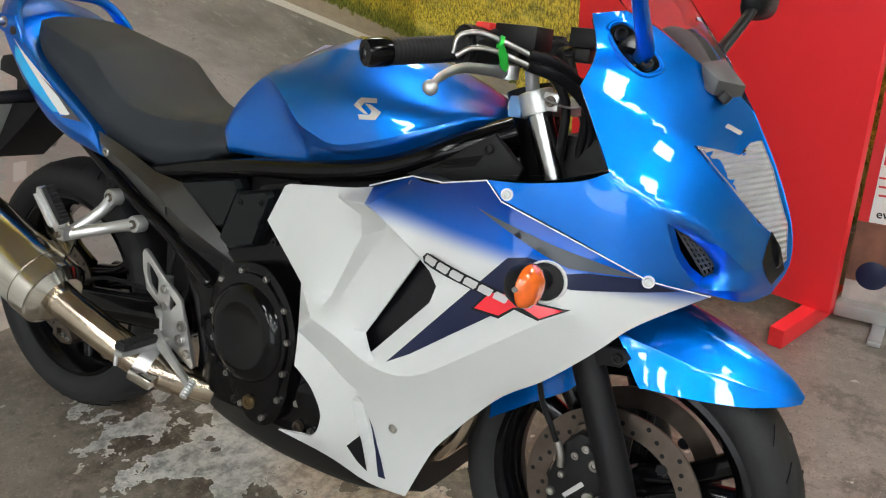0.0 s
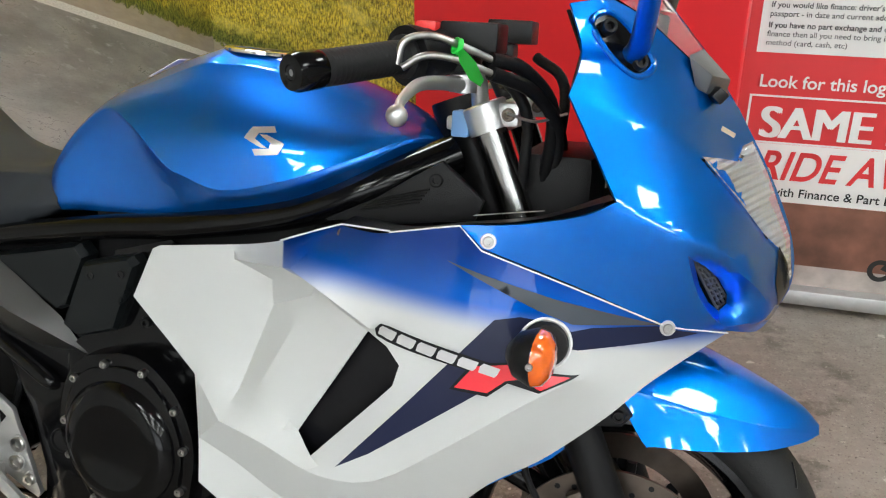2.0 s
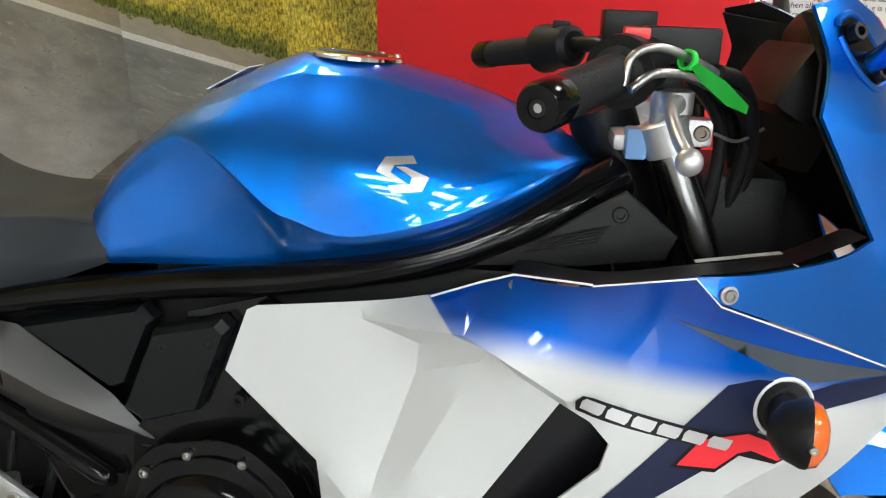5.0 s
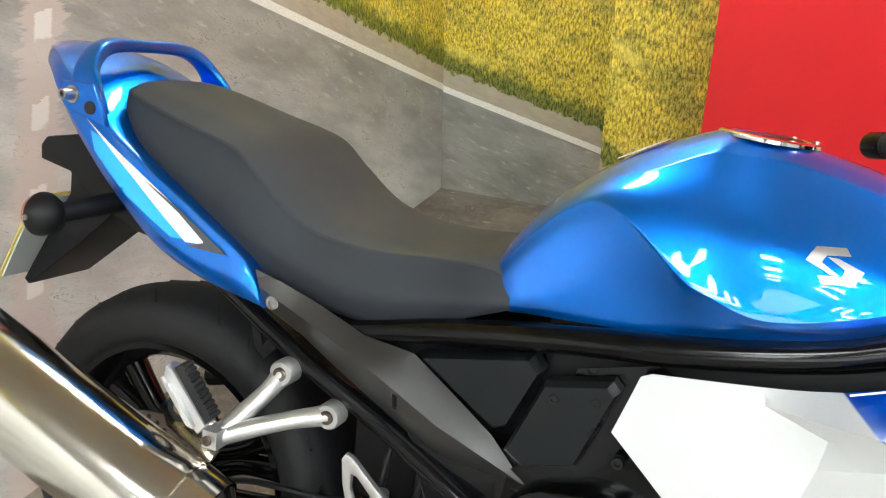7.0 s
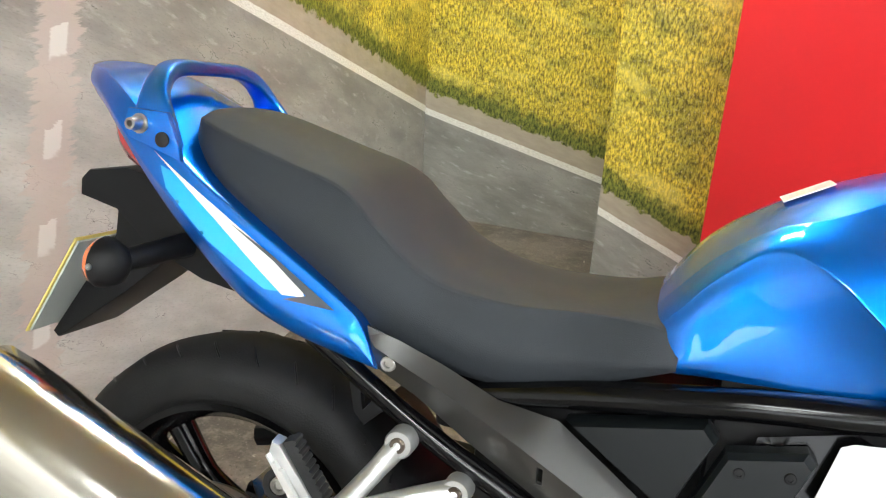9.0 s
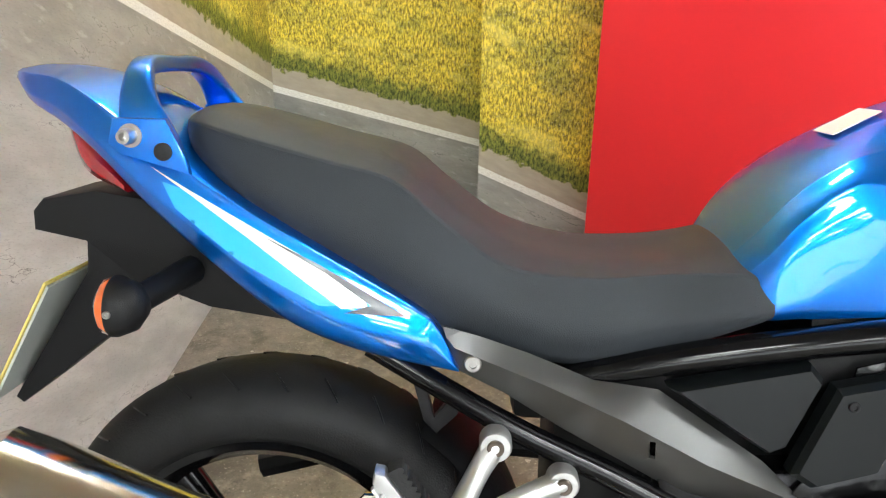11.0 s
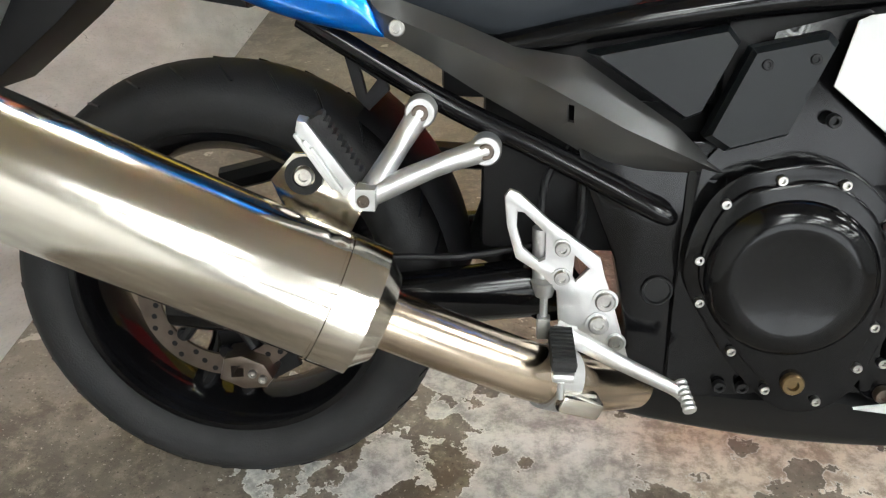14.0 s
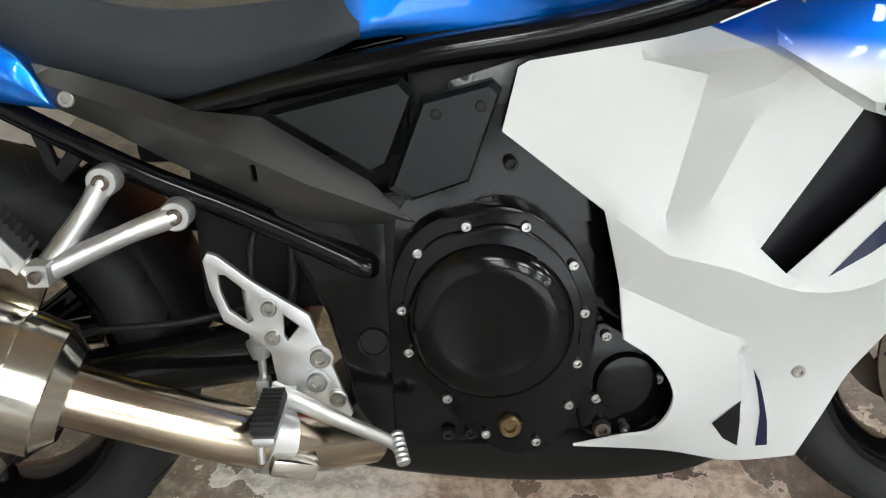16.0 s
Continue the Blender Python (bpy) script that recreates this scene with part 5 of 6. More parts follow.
def rail_bm():
    """A broad flat strap: it rises from each side of the tail and bends over into a hoop. Rows: x, y, z, half width, half thickness."""
    rows = [(-0.087, -0.152, 0.900, 0.036, 0.006), (-0.095, -0.149, 0.932, 0.029, 0.007), (-0.106, -0.136, 0.960, 0.020, 0.009), (-0.114, -0.108, 0.984, 0.015, 0.011), (-0.119, -0.068, 0.994, 0.013, 0.011), (-0.120, 0, 0.995, 0.012, 0.010)]
    rows += [(x, -y, z, w, d) for x, y, z, w, d in rows[-2::-1]]
    line = curve_points([q[:3] for q in rows], 6)
    size = curve_points([(w, d, 0) for *_, w, d in rows], 6)
    bm = bmesh.new()
    rings = []
    for i, q in enumerate(line):
        tan = line[min(i + 1, len(line) - 1)] - line[max(i - 1, 0)]
        tan.x = 0
        tan.normalize()
        thin = tan.cross(Vector((1, 0, 0))).normalized()
        ring = []
        for k in range(20):
            c, n = math.cos(k * math.pi / 10), math.sin(k * math.pi / 10)
            ring.append(bm.verts.new(q + Vector((1, 0, 0)) * size[i].x * math.copysign(abs(c) ** 0.55, c) + thin * size[i].y * math.copysign(abs(n) ** 0.55, n)))
        rings.append(ring)
    for a, b in zip(rings, rings[1:]):
        for k in range(20):
            bm.faces.new((a[k], a[(k + 1) % 20], b[(k + 1) % 20], b[k]))
    bm.faces.new(rings[0][::-1])
    bm.faces.new(rings[-1])
    bmesh.ops.recalc_face_normals(bm, faces=bm.faces)
    return bm


rail = part("grab_rail", rail_bm(), "blue", bike, "looped metallic blue grab rail")
for s in (-1, 1):
    web = plate_bm([(-0.126, 0.940), (-0.132, 0.914), (-0.122, 0.903), (-0.046, 0.882), (-0.051, 0.902), (-0.070, 0.940)], -0.1635 if s < 0 else 0.142, 0.010)
    part("rail_bracket", web, "blue", rail, bevel=0.003)
bolt_at("rail_bolt", (-0.107, -0.1635, 0.922), OUT, 0.0085, rail, height=0.020)
part("bolt_washer", lathe_bm([(0, 0.006), (0, 0.0125), (0.003, 0.0125), (0.003, 0.006)], (-0.107, -0.1625, 0.922), OUT, 24, closed=True), "bolt", rail)
bolt_at("rubber_plug", (-0.073, -0.1632, 0.906), OUT, 0.0095, rail, "rubber", 0.004, False)
lamp_me = skin_mesh("tail_light", [[(x, -w * 0.3, z0), (x, -w, z0 + 0.004), (x, -w, z1), (x, 0, z1)] for x, w, z0, z1 in
                                   ((-0.238, 0.03, 0.945, 0.955), (-0.215, 0.065, 0.900, 0.945), (-0.19, 0.085, 0.868, 0.915), (-0.14, 0.10, 0.848, 0.865))], 4, 3)
put("tail_light", lamp_me, "red_lens", bike, "dark red tail light under the tail")
# number plate hanger, plate and rear indicators
tray_line = [(-0.266, 0.800), (-0.266, 0.824), (-0.254, 0.838), (-0.190, 0.850), (-0.06, 0.83), (0.06, 0.745), (0.06, 0.695), (-0.06, 0.712), (-0.15, 0.745), (-0.205, 0.788)]
part("undertray", plate_bm(tray_line, -0.075, 0.15), "plastic", bike, "black plastic undertray and plate light", bevel=0.006)
hang_line = [(-0.206, 0.792), (-0.150, 0.780), (-0.120, 0.730), (-0.186, 0.671), (-0.300, 0.580), (-0.310, 0.588), (-0.208, 0.752)]
part("plate_hanger", plate_bm(hang_line, -0.070, 0.14), "plastic", bike, "black plastic mudguard tail", bevel=0.005)
pl_t = Matrix.Translation((-0.277, 0, 0.672)) @ Euler((0, radians(28), 0)).to_matrix().to_4x4()
pb = bmesh.new()
bmesh.ops.create_cube(pb, size=1, matrix=pl_t @ Matrix.Diagonal((0.003, 0.23, 0.17, 1)))
nplate = part("number_plate", pb, "plate", bike, "yellow number plate", bevel=0.001)
pbk = bmesh.new()
bmesh.ops.create_cube(pbk, size=1, matrix=pl_t @ Matrix.Translation((0.0035, 0, 0)) @ Matrix.Diagonal((0.003, 0.222, 0.162, 1)))
part("plate_backing", pbk, "plate_back", nplate)
for z in (0.035, -0.035):
    for y in (-0.075, -0.04, 0, 0.04, 0.075):
        q = bmesh.new()
        bmesh.ops.create_cube(q, size=1, matrix=pl_t @ Matrix.Translation((-0.002, y, z)) @ Matrix.Diagonal((0.001, 0.018, 0.05, 1)))
        part("bar", q, "ink", nplate)


def indicator(place, direction, stem_to, lens_dir, size, label):
    """A turn signal: a rounded black housing with an amber lens on a short stem."""
    p, d = Vector(place), Vector(lens_dir).normalized()
    body = lathe_bm([(-size * 0.75, 0), (-size * 0.72, size * 0.25), (-size * 0.45, size * 0.62), (0, size * 0.80), (size * 0.12, size * 0.80)], p, d, 32)
    ob = part("indicator", body, "plastic", bike, label)
    part("lens", lathe_bm([(size * 0.10, size * 0.79), (size * 0.32, size * 0.72), (size * 0.50, size * 0.45), (size * 0.56, 0)], p, d, 32), "amber", ob, "ribbed amber lens")
    part("stem", tube_bm([stem_to, tuple(p - d * size * 0.2)], (size * 0.42, size * 0.36), 12, 1), "plastic", ob)
    bolt_at("lens_screw", p + Vector((0, -size * 0.8, 0)), OUT, 0.004, ob, "bolt", 0.003)
    return ob


indicator((-0.108, -0.212, 0.752), None, (-0.070, -0.10, 0.765), (-1.0, 0.02, 0.0), 0.040, "black rear turn signal with an amber lens")
indicator((-0.108, 0.212, 0.752), None, (-0.070, 0.10, 0.765), (-0.9, 0.35, 0.0), 0.040, "black rear turn signal with an amber lens")

# side fairing
rim = [(1.200, -0.268, 0.806), (1.226, -0.266, 0.780), (1.33, -0.236, 0.742), (1.433, -0.193, 0.699), (1.504, -0.118, 0.679)]
sf = runs([(0.724, -0.190, 0.640), (0.744, -0.172, 0.706)], [(0.744, -0.172, 0.706), (0.756, -0.172, 0.712)], [(0.756, -0.172, 0.712), (0.826, -0.178, 0.722), (0.898, -0.180, 0.732), (0.947, -0.184, 0.743)],
          [(0.947, -0.184, 0.743), (1.000, -0.194, 0.764), (1.034, -0.204, 0.776)], [(1.034, -0.204, 0.776), (1.07, -0.222, 0.776), (1.11, -0.243, 0.782), (1.16, -0.260, 0.796), (1.200, -0.268, 0.806)],
          [(1.200, -0.268, 0.806), (1.226, -0.266, 0.780)], [*rim[1:]], [(1.504, -0.118, 0.679), (1.46, -0.155, 0.652), (1.417, -0.186, 0.622), (1.385, -0.195, 0.588), (1.350, -0.198, 0.553), (1.300, -0.200, 0.508), (1.240, -0.200, 0.465),
           (1.192, -0.200, 0.414), (1.158, -0.200, 0.372), (1.130, -0.200, 0.335), (1.109, -0.200, 0.29), (1.080, -0.195, 0.225)], [(1.080, -0.195, 0.225), (1.00, -0.195, 0.222), (0.915, -0.200, 0.243), (0.804, -0.212, 0.261)],
          [(0.804, -0.212, 0.261), (0.858, -0.214, 0.272), (0.892, -0.226, 0.284), (0.910, -0.232, 0.310), (0.913, -0.235, 0.342), (0.890, -0.238, 0.382), (0.853, -0.240, 0.411)],
          [(0.853, -0.240, 0.411), (0.848, -0.231, 0.471), (0.833, -0.214, 0.553)], [(0.833, -0.214, 0.553), (0.724, -0.190, 0.640)])
vent = [(1.088, -0.246, 0.660), (1.118, -0.262, 0.650), (1.137, -0.270, 0.632), (1.130, -0.272, 0.605), (1.021, -0.256, 0.488), (0.997, -0.240, 0.512)]
cr = [
    # edge of the rear plate, then the overhanging pocket and the channel below it
    [(0.833, -0.214, 0.553), (0.894, -0.258, 0.514)],
    [(0.894, -0.258, 0.514), (0.848, -0.231, 0.471)],
    [(0.894, -0.258, 0.514), (0.900, -0.214, 0.545), (0.936, -0.191, 0.657), (0.940, -0.204, 0.695), (0.876, -0.186, 0.7105)],
    [(0.876, -0.186, 0.7105), (0.935, -0.228, 0.720), (0.990, -0.258, 0.728)],
    [(0.936, -0.191, 0.657), (1.004, -0.224, 0.687), (1.016, -0.240, 0.708), (0.990, -0.258, 0.728)],
    [(0.900, -0.214, 0.545), (0.938, -0.236, 0.560), (1.004, -0.224, 0.687)],
    [(0.990, -0.258, 0.728), (0.947, -0.184, 0.743)],
    # step between the upper panel and the recessed flank
    [(0.990, -0.258, 0.728), (1.040, -0.258, 0.699), (1.092, -0.259, 0.669)],
    [(1.016, -0.244, 0.708), (1.045, -0.247, 0.686), (1.088, -0.246, 0.660)],
    # ridge under the vent and the shaded face below it
    [(p.x, p.y, p.z) for p in curve_points([(0.894, -0.258, 0.514), (0.960, -0.266, 0.498), (1.034, -0.270, 0.472), (1.110, -0.270, 0.478), (1.19, -0.262, 0.530), (1.27, -0.254, 0.590), (1.335, -0.246, 0.636)], 3)],
    [(p.x, p.y, p.z) for p in curve_points([(0.848, -0.231, 0.471), (0.905, -0.227, 0.441), (0.969, -0.235, 0.412), (1.042, -0.238, 0.394), (1.110, -0.236, 0.410), (1.18, -0.232, 0.462)], 3)],
    # hooked lower plate that overlaps the blade in front of it
    [(0.982, -0.238, 0.386), (0.987, -0.238, 0.366), (0.991, -0.234, 0.345), (0.994, -0.226, 0.322)],
    [(0.994, -0.224, 0.380), (0.999, -0.222, 0.364), (1.004, -0.217, 0.343), (1.007, -0.216, 0.318)],
]
for mir in (False, True):
    ob = moulded("side_fairing", "two", bike, sf, "white side fairing fading up into metallic blue" if not mir else "", creases=cr, holes=[vent], h=0.0125, bulge=2.2, mirror=mir, sharp=20)
    if not mir:
        side = ob
side_tree = tree_of(side)
part("vent_backing", plate_bm([(0.97, 0.47), (1.05, 0.47), (1.17, 0.60), (1.16, 0.68), (1.06, 0.69), (0.96, 0.52)], -0.222, 0.004), "black_decal", side, "dark duct behind the vent")
decal("stripe", [(1.060, 0.487), (1.103, 0.513), (1.180, 0.571), (1.262, 0.632), (1.288, 0.662), (1.298, 0.703), (1.272, 0.706), (1.244, 0.700), (1.150, 0.590)], side_tree, "navy", side, "navy slash stripe")
decal("stripe", [(1.270, 0.706), (1.330, 0.692), (1.351, 0.697), (1.420, 0.700), (1.470, 0.686), (1.412, 0.678), (1.338, 0.670), (1.27, 0.682)], side_tree, "navy", side, "navy slash stripe")
decal("stripe", [(1.185, 0.764), (1.311, 0.728), (1.428, 0.701), (1.330, 0.700), (1.29, 0.715)], side_tree, "grey_decal", side, "dark grey wedge stripe")
decal("stripe", [(1.008, 0.361), (1.018, 0.342), (1.025, 0.320), (1.035, 0.285), (1.042, 0.246), (1.027, 0.246), (1.024, 0.298), (1.017, 0.330)], side_tree, "navy", side, "thin navy stripe", h=0.006)
bg = [(1.103, 0.660), (1.102, 0.670), (1.109, 0.677), (1.120, 0.676), (1.262, 0.645), (1.262, 0.636), (1.255, 0.631), (1.244, 0.632)]
decal("badge_outline", bg, side_tree, "black_decal", side, lift=0.0022, h=0.004)
for i in range(6):
    a, b = 1.1065 + i * 0.0248, 1.1065 + i * 0.0248 + 0.0215
    za, zb = 0.6680 - (a - 1.115) * 0.218, 0.6680 - (b - 1.115) * 0.218
    decal("badge_bar", [(a, za - 0.0058), (b - 0.003, zb - 0.0058), (b, zb - 0.003), (b + 0.0035, zb + 0.0052), (a + 0.006, za + 0.0052), (a + 0.002, za + 0.002)], side_tree, "silver_decal", side, lift=0.0036, h=0.004)
decal("badge_shadow", [(1.198, 0.612), (1.222, 0.646), (1.274, 0.653), (1.300, 0.643), (1.343, 0.642), (1.300, 0.617), (1.264, 0.626), (1.242, 0.607)], side_tree, "black_decal", side, lift=0.0016)
decal("badge_initial", [(1.204, 0.615), (1.225, 0.643), (1.270, 0.650), (1.296, 0.640), (1.334, 0.640), (1.302, 0.621), (1.275, 0.632), (1.262, 0.629), (1.242, 0.612)], side_tree, "red_decal", side, "red initial on the badge", lift=0.0024)
# flat black film in place of the shaded hollow low in the fairing
decal("duct_dark_film", [(0.996, 0.321), (1.001, 0.285), (1.004, 0.248), (0.984, 0.262), (0.966, 0.289)], side_tree, "black_decal", side, lift=0.0015, h=0.006)
bolt_at("fairing_screw", (1.060, -0.2240, 0.356), OUT, 0.0085, side, height=0.004)
bolt_at("fairing_screw", (1.038, -0.206, 0.766), (0, -0.8, 0.6), 0.0085, side, height=0.004)

# upper fairing
uf = runs([(1.200, -0.268, 0.806), (1.226, -0.266, 0.782)], [(1.226, -0.266, 0.782), (1.33, -0.236, 0.744), (1.433, -0.194, 0.701), (1.504, -0.118, 0.681)], [(1.504, -0.118, 0.681), (1.542, -0.06, 0.668), (1.566, -0.004, 0.676)],
          [(1.566, -0.004, 0.676), (1.583, -0.004, 0.725), (1.574, -0.004, 0.786), (1.537, -0.004, 0.864), (1.490, -0.004, 0.941)], [(1.490, -0.004, 0.941), (1.470, -0.02, 0.962), (1.42, -0.078, 1.000), (1.37, -0.135, 1.040), (1.330, -0.172, 1.060)],
          [(1.330, -0.172, 1.060), (1.290, -0.194, 1.051)], [(1.290, -0.194, 1.051), (1.309, -0.205, 1.000), (1.302, -0.227, 0.953)], [(1.302, -0.227, 0.953), (1.364, -0.231, 0.843)],
          [(1.364, -0.231, 0.843), (1.33, -0.246, 0.826), (1.262, -0.262, 0.812), (1.200, -0.268, 0.806)])
ucr = [
    [(p.x, p.y, p.z) for p in curve_points([(1.364, -0.231, 0.843), (1.387, -0.224, 0.828), (1.417, -0.213, 0.816), (1.442, -0.203, 0.805), (1.475, -0.178, 0.792), (1.516, -0.140, 0.766), (1.555, -0.07, 0.735)], 4)],
    [(p.x, p.y, p.z) for p in curve_points([(1.453, -0.129, 0.888), (1.495, -0.105, 0.845), (1.534, -0.062, 0.796)], 4)],
    [(p.x, p.y, p.z) for p in curve_points([(1.302, -0.227, 0.953), (1.345, -0.207, 0.938), (1.395, -0.178, 0.922), (1.450, -0.134, 0.889)], 4)],
    [(p.x, p.y, p.z) for p in curve_points([(1.408, -0.098, 0.993), (1.455, -0.078, 0.935), (1.494, -0.051, 0.877)], 4)],
]
duct = [(1.452, -0.184, 0.778), (1.466, -0.163, 0.768), (1.484, -0.132, 0.748), (1.498, -0.108, 0.724), (1.499, -0.108, 0.712), (1.490, -0.124, 0.706), (1.476, -0.150, 0.722), (1.463, -0.172, 0.746)]
lip = [(1.444, -0.202, 0.793), (1.458, -0.192, 0.789), (1.484, -0.168, 0.776), (1.516, -0.141, 0.753), (1.541, -0.112, 0.726), (1.550, -0.094, 0.703), (1.540, -0.102, 0.694), (1.509, -0.130, 0.692), (1.491, -0.152, 0.699), (1.462, -0.184, 0.738)]
lip = [(p.x, p.y, p.z) for p in curve_points(lip, 3, True)]
ucr.append(lip + lip[:1])
for mir in (False, True):
    ob = moulded("upper_fairing", "blue", bike, uf, "glossy metallic blue upper fairing" if not mir else "", creases=ucr, holes=[duct], h=0.0095, bulge=2.5, mirror=mir, sharp=50)
    if not mir:
        cowl = ob
cowl_tree = tree_of(cowl)
part("intake_backing", plate_bm([(1.425, 0.800), (1.465, 0.800), (1.508, 0.758), (1.518, 0.698), (1.485, 0.692), (1.43, 0.75)], -0.075, 0.004, -0.0), "black_decal", cowl)
msh = bmesh.new()
for i in range(9):
    a = i / 8
    p0 = Vector((1.452, -0.170, 0.774)).lerp(Vector((1.488, -0.112, 0.706)), a)
    p1 = Vector((1.468, -0.148, 0.768)).lerp(Vector((1.500, -0.096, 0.714)), a)
    tube_bm([p0, p1], 0.0018, 6, 1, msh)
for i in range(4):
    a = i / 3
    tube_bm([Vector((1.452, -0.170, 0.774)).lerp(Vector((1.468, -0.148, 0.768)), a), Vector((1.488, -0.112, 0.706)).lerp(Vector((1.500, -0.096, 0.714)), a)], 0.0018, 6, 1, msh)
part("intake_mesh", msh, "grey", cowl, "black wire mesh in the air intake")
hl = [(1.449, 0.890), (1.470, 0.886), (1.494, 0.879), (1.500, 0.898), (1.511, 0.902), (1.534, 0.864), (1.571, 0.786), (1.580, 0.735), (1.572, 0.72), (1.556, 0.775), (1.534, 0.795), (1.495, 0.842)]
decal("headlight_reflector", hl, cowl_tree, "lens_metal", cowl, "bright ribbed headlight reflector", lift=0.001, h=0.010)
hlo = decal("headlight", hl, cowl_tree, "lens", cowl, "clear headlight lens", lift=0.006, h=0.010)
sh = hlo.modifiers.new("thickness", "SOLIDIFY")
sh.thickness, sh.offset = 0.003, -1
decal("lamp_shade", [(1.556, 0.778), (1.570, 0.755), (1.580, 0.72), (1.568, 0.695), (1.556, 0.735)], cowl_tree, "black_decal", cowl, lift=0.003)
line = bmesh.new()
tube_bm([(x, y - 0.0035, z) for x, y, z in [(1.11, -0.243, 0.784), *rim]], 0.0010, 8, 1, line)
tube_bm([(x, y - 0.002, z + 0.001) for x, y, z in [(0.950, -0.200, 0.746), (1.000, -0.200, 0.765), (1.034, -0.204, 0.777), (1.11, -0.243, 0.784)]], 0.0012, 8, 1, line)
part("trim_line", line, "trim", cowl, "thin white line along the fairing joint")
for p in ((1.232, -0.266, 0.791), (1.433, -0.196, 0.698)):
    part("screw_washer", lathe_bm([(0, 0), (0, 0.0092), (0.002, 0.0085), (0.002, 0)], Vector(p), (0.25, -1, 0.1), 24), "alloy", cowl)
    bolt_at("fairing_screw", Vector(p) + Vector((0.0006, -0.003, 0)), (0.25, -1, 0.1), 0.0062, cowl, height=0.003)
ink = [(1.468, 0.917), (1.486, 0.907), (1.488, 0.912), (1.470, 0.922)]
decal("maker_mark", ink, cowl_tree, "silver_decal", cowl, lift=0.002)
mbase = [(1.318, 1.030), (1.326, 1.040), (1.338, 1.038), (1.356, 1.022), (1.376, 1.000), (1.380, 0.988), (1.370, 0.980), (1.356, 0.984), (1.334, 1.004)]
mb_ = decal("mirror_base", [(p.x, p.z) for p in curve_points([(a, 0, b) for a, b in mbase], 3, True)], cowl_tree, "black_gloss", cowl, "black mirror mount with two bolts", lift=0.004)
rim_pts = [cowl_tree.ray_cast(Vector((1.349 + (p.x - 1.349) * 1.12, -1, 1.010 + (p.z - 1.010) * 1.12)), Vector((0, 1, 0)))[0] for p in curve_points([(a, 0, b) for a, b in mbase], 3, True)]
rim_pts = [p + Vector((0, -0.001, 0)) for p in rim_pts if p is not None]
part("mirror_base_rim", tube_bm(rim_pts, 0.0035, 8, 1), "blue", cowl)
for a, b in ((1.331, 1.026), (1.367, 0.990)):
    hit = cowl_tree.ray_cast(Vector((a, -1, b)), Vector((0, 1, 0)))
    y = hit[0].y if hit[0] else -0.16
    bolt_at("mirror_bolt", (a, y - 0.004, b), (0.45, -1, 0.35), 0.009, cowl, "black", 0.012)
for s in (-1, 1):
    st = tube_bm([(1.358, s * 0.160, 0.998), (1.369, s * 0.184, 1.014), (1.380, s * 0.266, 1.066), (1.388, s * 0.330, 1.112)], (0.014, 0.013, 0.011, 0.010), 12, 5, flat=0.8)
    stem = part("mirror_stem", st, "blue" if s < 0 else "black", bike, "mirror stalk")
    head = [[(1.365 + 0.05 * t, s * (0.315 + 0.045 * (1.5 + (u - 1.5) * k)), 1.135 + 0.040 * v * k) for u, v in ((0, -0.6), (0.6, -1), (2.4, -0.9), (3.1, -0.3), (3.0, 0.5), (1.8, 1), (0.5, 0.9), (0, 0.3))] for t, k in ((0, 0.86), (0.15, 1.0), (0.6, 0.94), (0.9, 0.7), (1.0, 0.35))]
    put("mirror_head", skin_mesh("mirror_head", head, 3, 3, mirror=False), "plastic", stem)

# windscreen
ws = [(1.488, -0.004, 0.943), (1.42, -0.077, 1.002), (1.37, -0.135, 1.042), (1.332, -0.172, 1.062), (1.26, -0.176, 1.13), (1.21, -0.13, 1.185), (1.185, -0.06, 1.21), (1.18, -0.004, 1.215), (1.364, -0.004, 1.096), (1.44, -0.004, 1.011)]
for mir in (False, True):
    moulded("windscreen", "glass", bike, ws, "clear curved windscreen" if not mir else "", h=0.02, bulge=6, mirror=mir, thick=0.003)
clip = bmesh.new()
for q in ((1.410, -0.082, 1.002), (1.446, -0.082, 0.976), (1.440, -0.078, 0.950), (1.424, -0.080, 0.958), (1.430, 0.0, 1.013), (1.474, 0.0, 0.971), (1.468, 0.0, 0.946), (1.434, 0.0, 0.970)):
    clip.verts.new(q)
bmesh.ops.convex_hull(clip, input=clip.verts[:])
clip.transform(Matrix.Translation((1.448, -0.050, 0.983)) @ Matrix.Scale(0.88, 4) @ Matrix.Translation((-1.442, 0.041, -0.978)))
bracket = part("screen_bracket", clip, "grey", bike, "chunky grey plastic screen bracket", bevel=0.004, sharp=30)
# black block stands in for the dark of a recess in the bracket
part("slot_dark_block", box_bm((1.450, -0.082, 0.950), (1.466, -0.046, 0.966), turn=Euler((0, 0.7, 0.3)).to_matrix().to_4x4()), "black_decal", bracket, bevel=0.003)
dash = skin_mesh("dash_cowl", [[(x, -w, z - 0.075), (x, -w, z - 0.02), (x, -w * 0.75, z), (x, 0, z + 0.006)] for x, w, z in ((1.335, 0.070, 1.030), (1.352, 0.080, 1.046), (1.375, 0.078, 1.036), (1.412, 0.060, 0.992), (1.424, 0.045, 0.972))], 4, 3)
put("dash_cowl", dash, "plastic", bike, "black dash cowl behind the screen")
part("instrument_panel", box_bm((1.30, -0.11, 0.93), (1.36, 0.11, 1.01), turn=Euler((0, 0.5, 0)).to_matrix().to_4x4()), "plastic", bike, "black instrument panel", bevel=0.02)
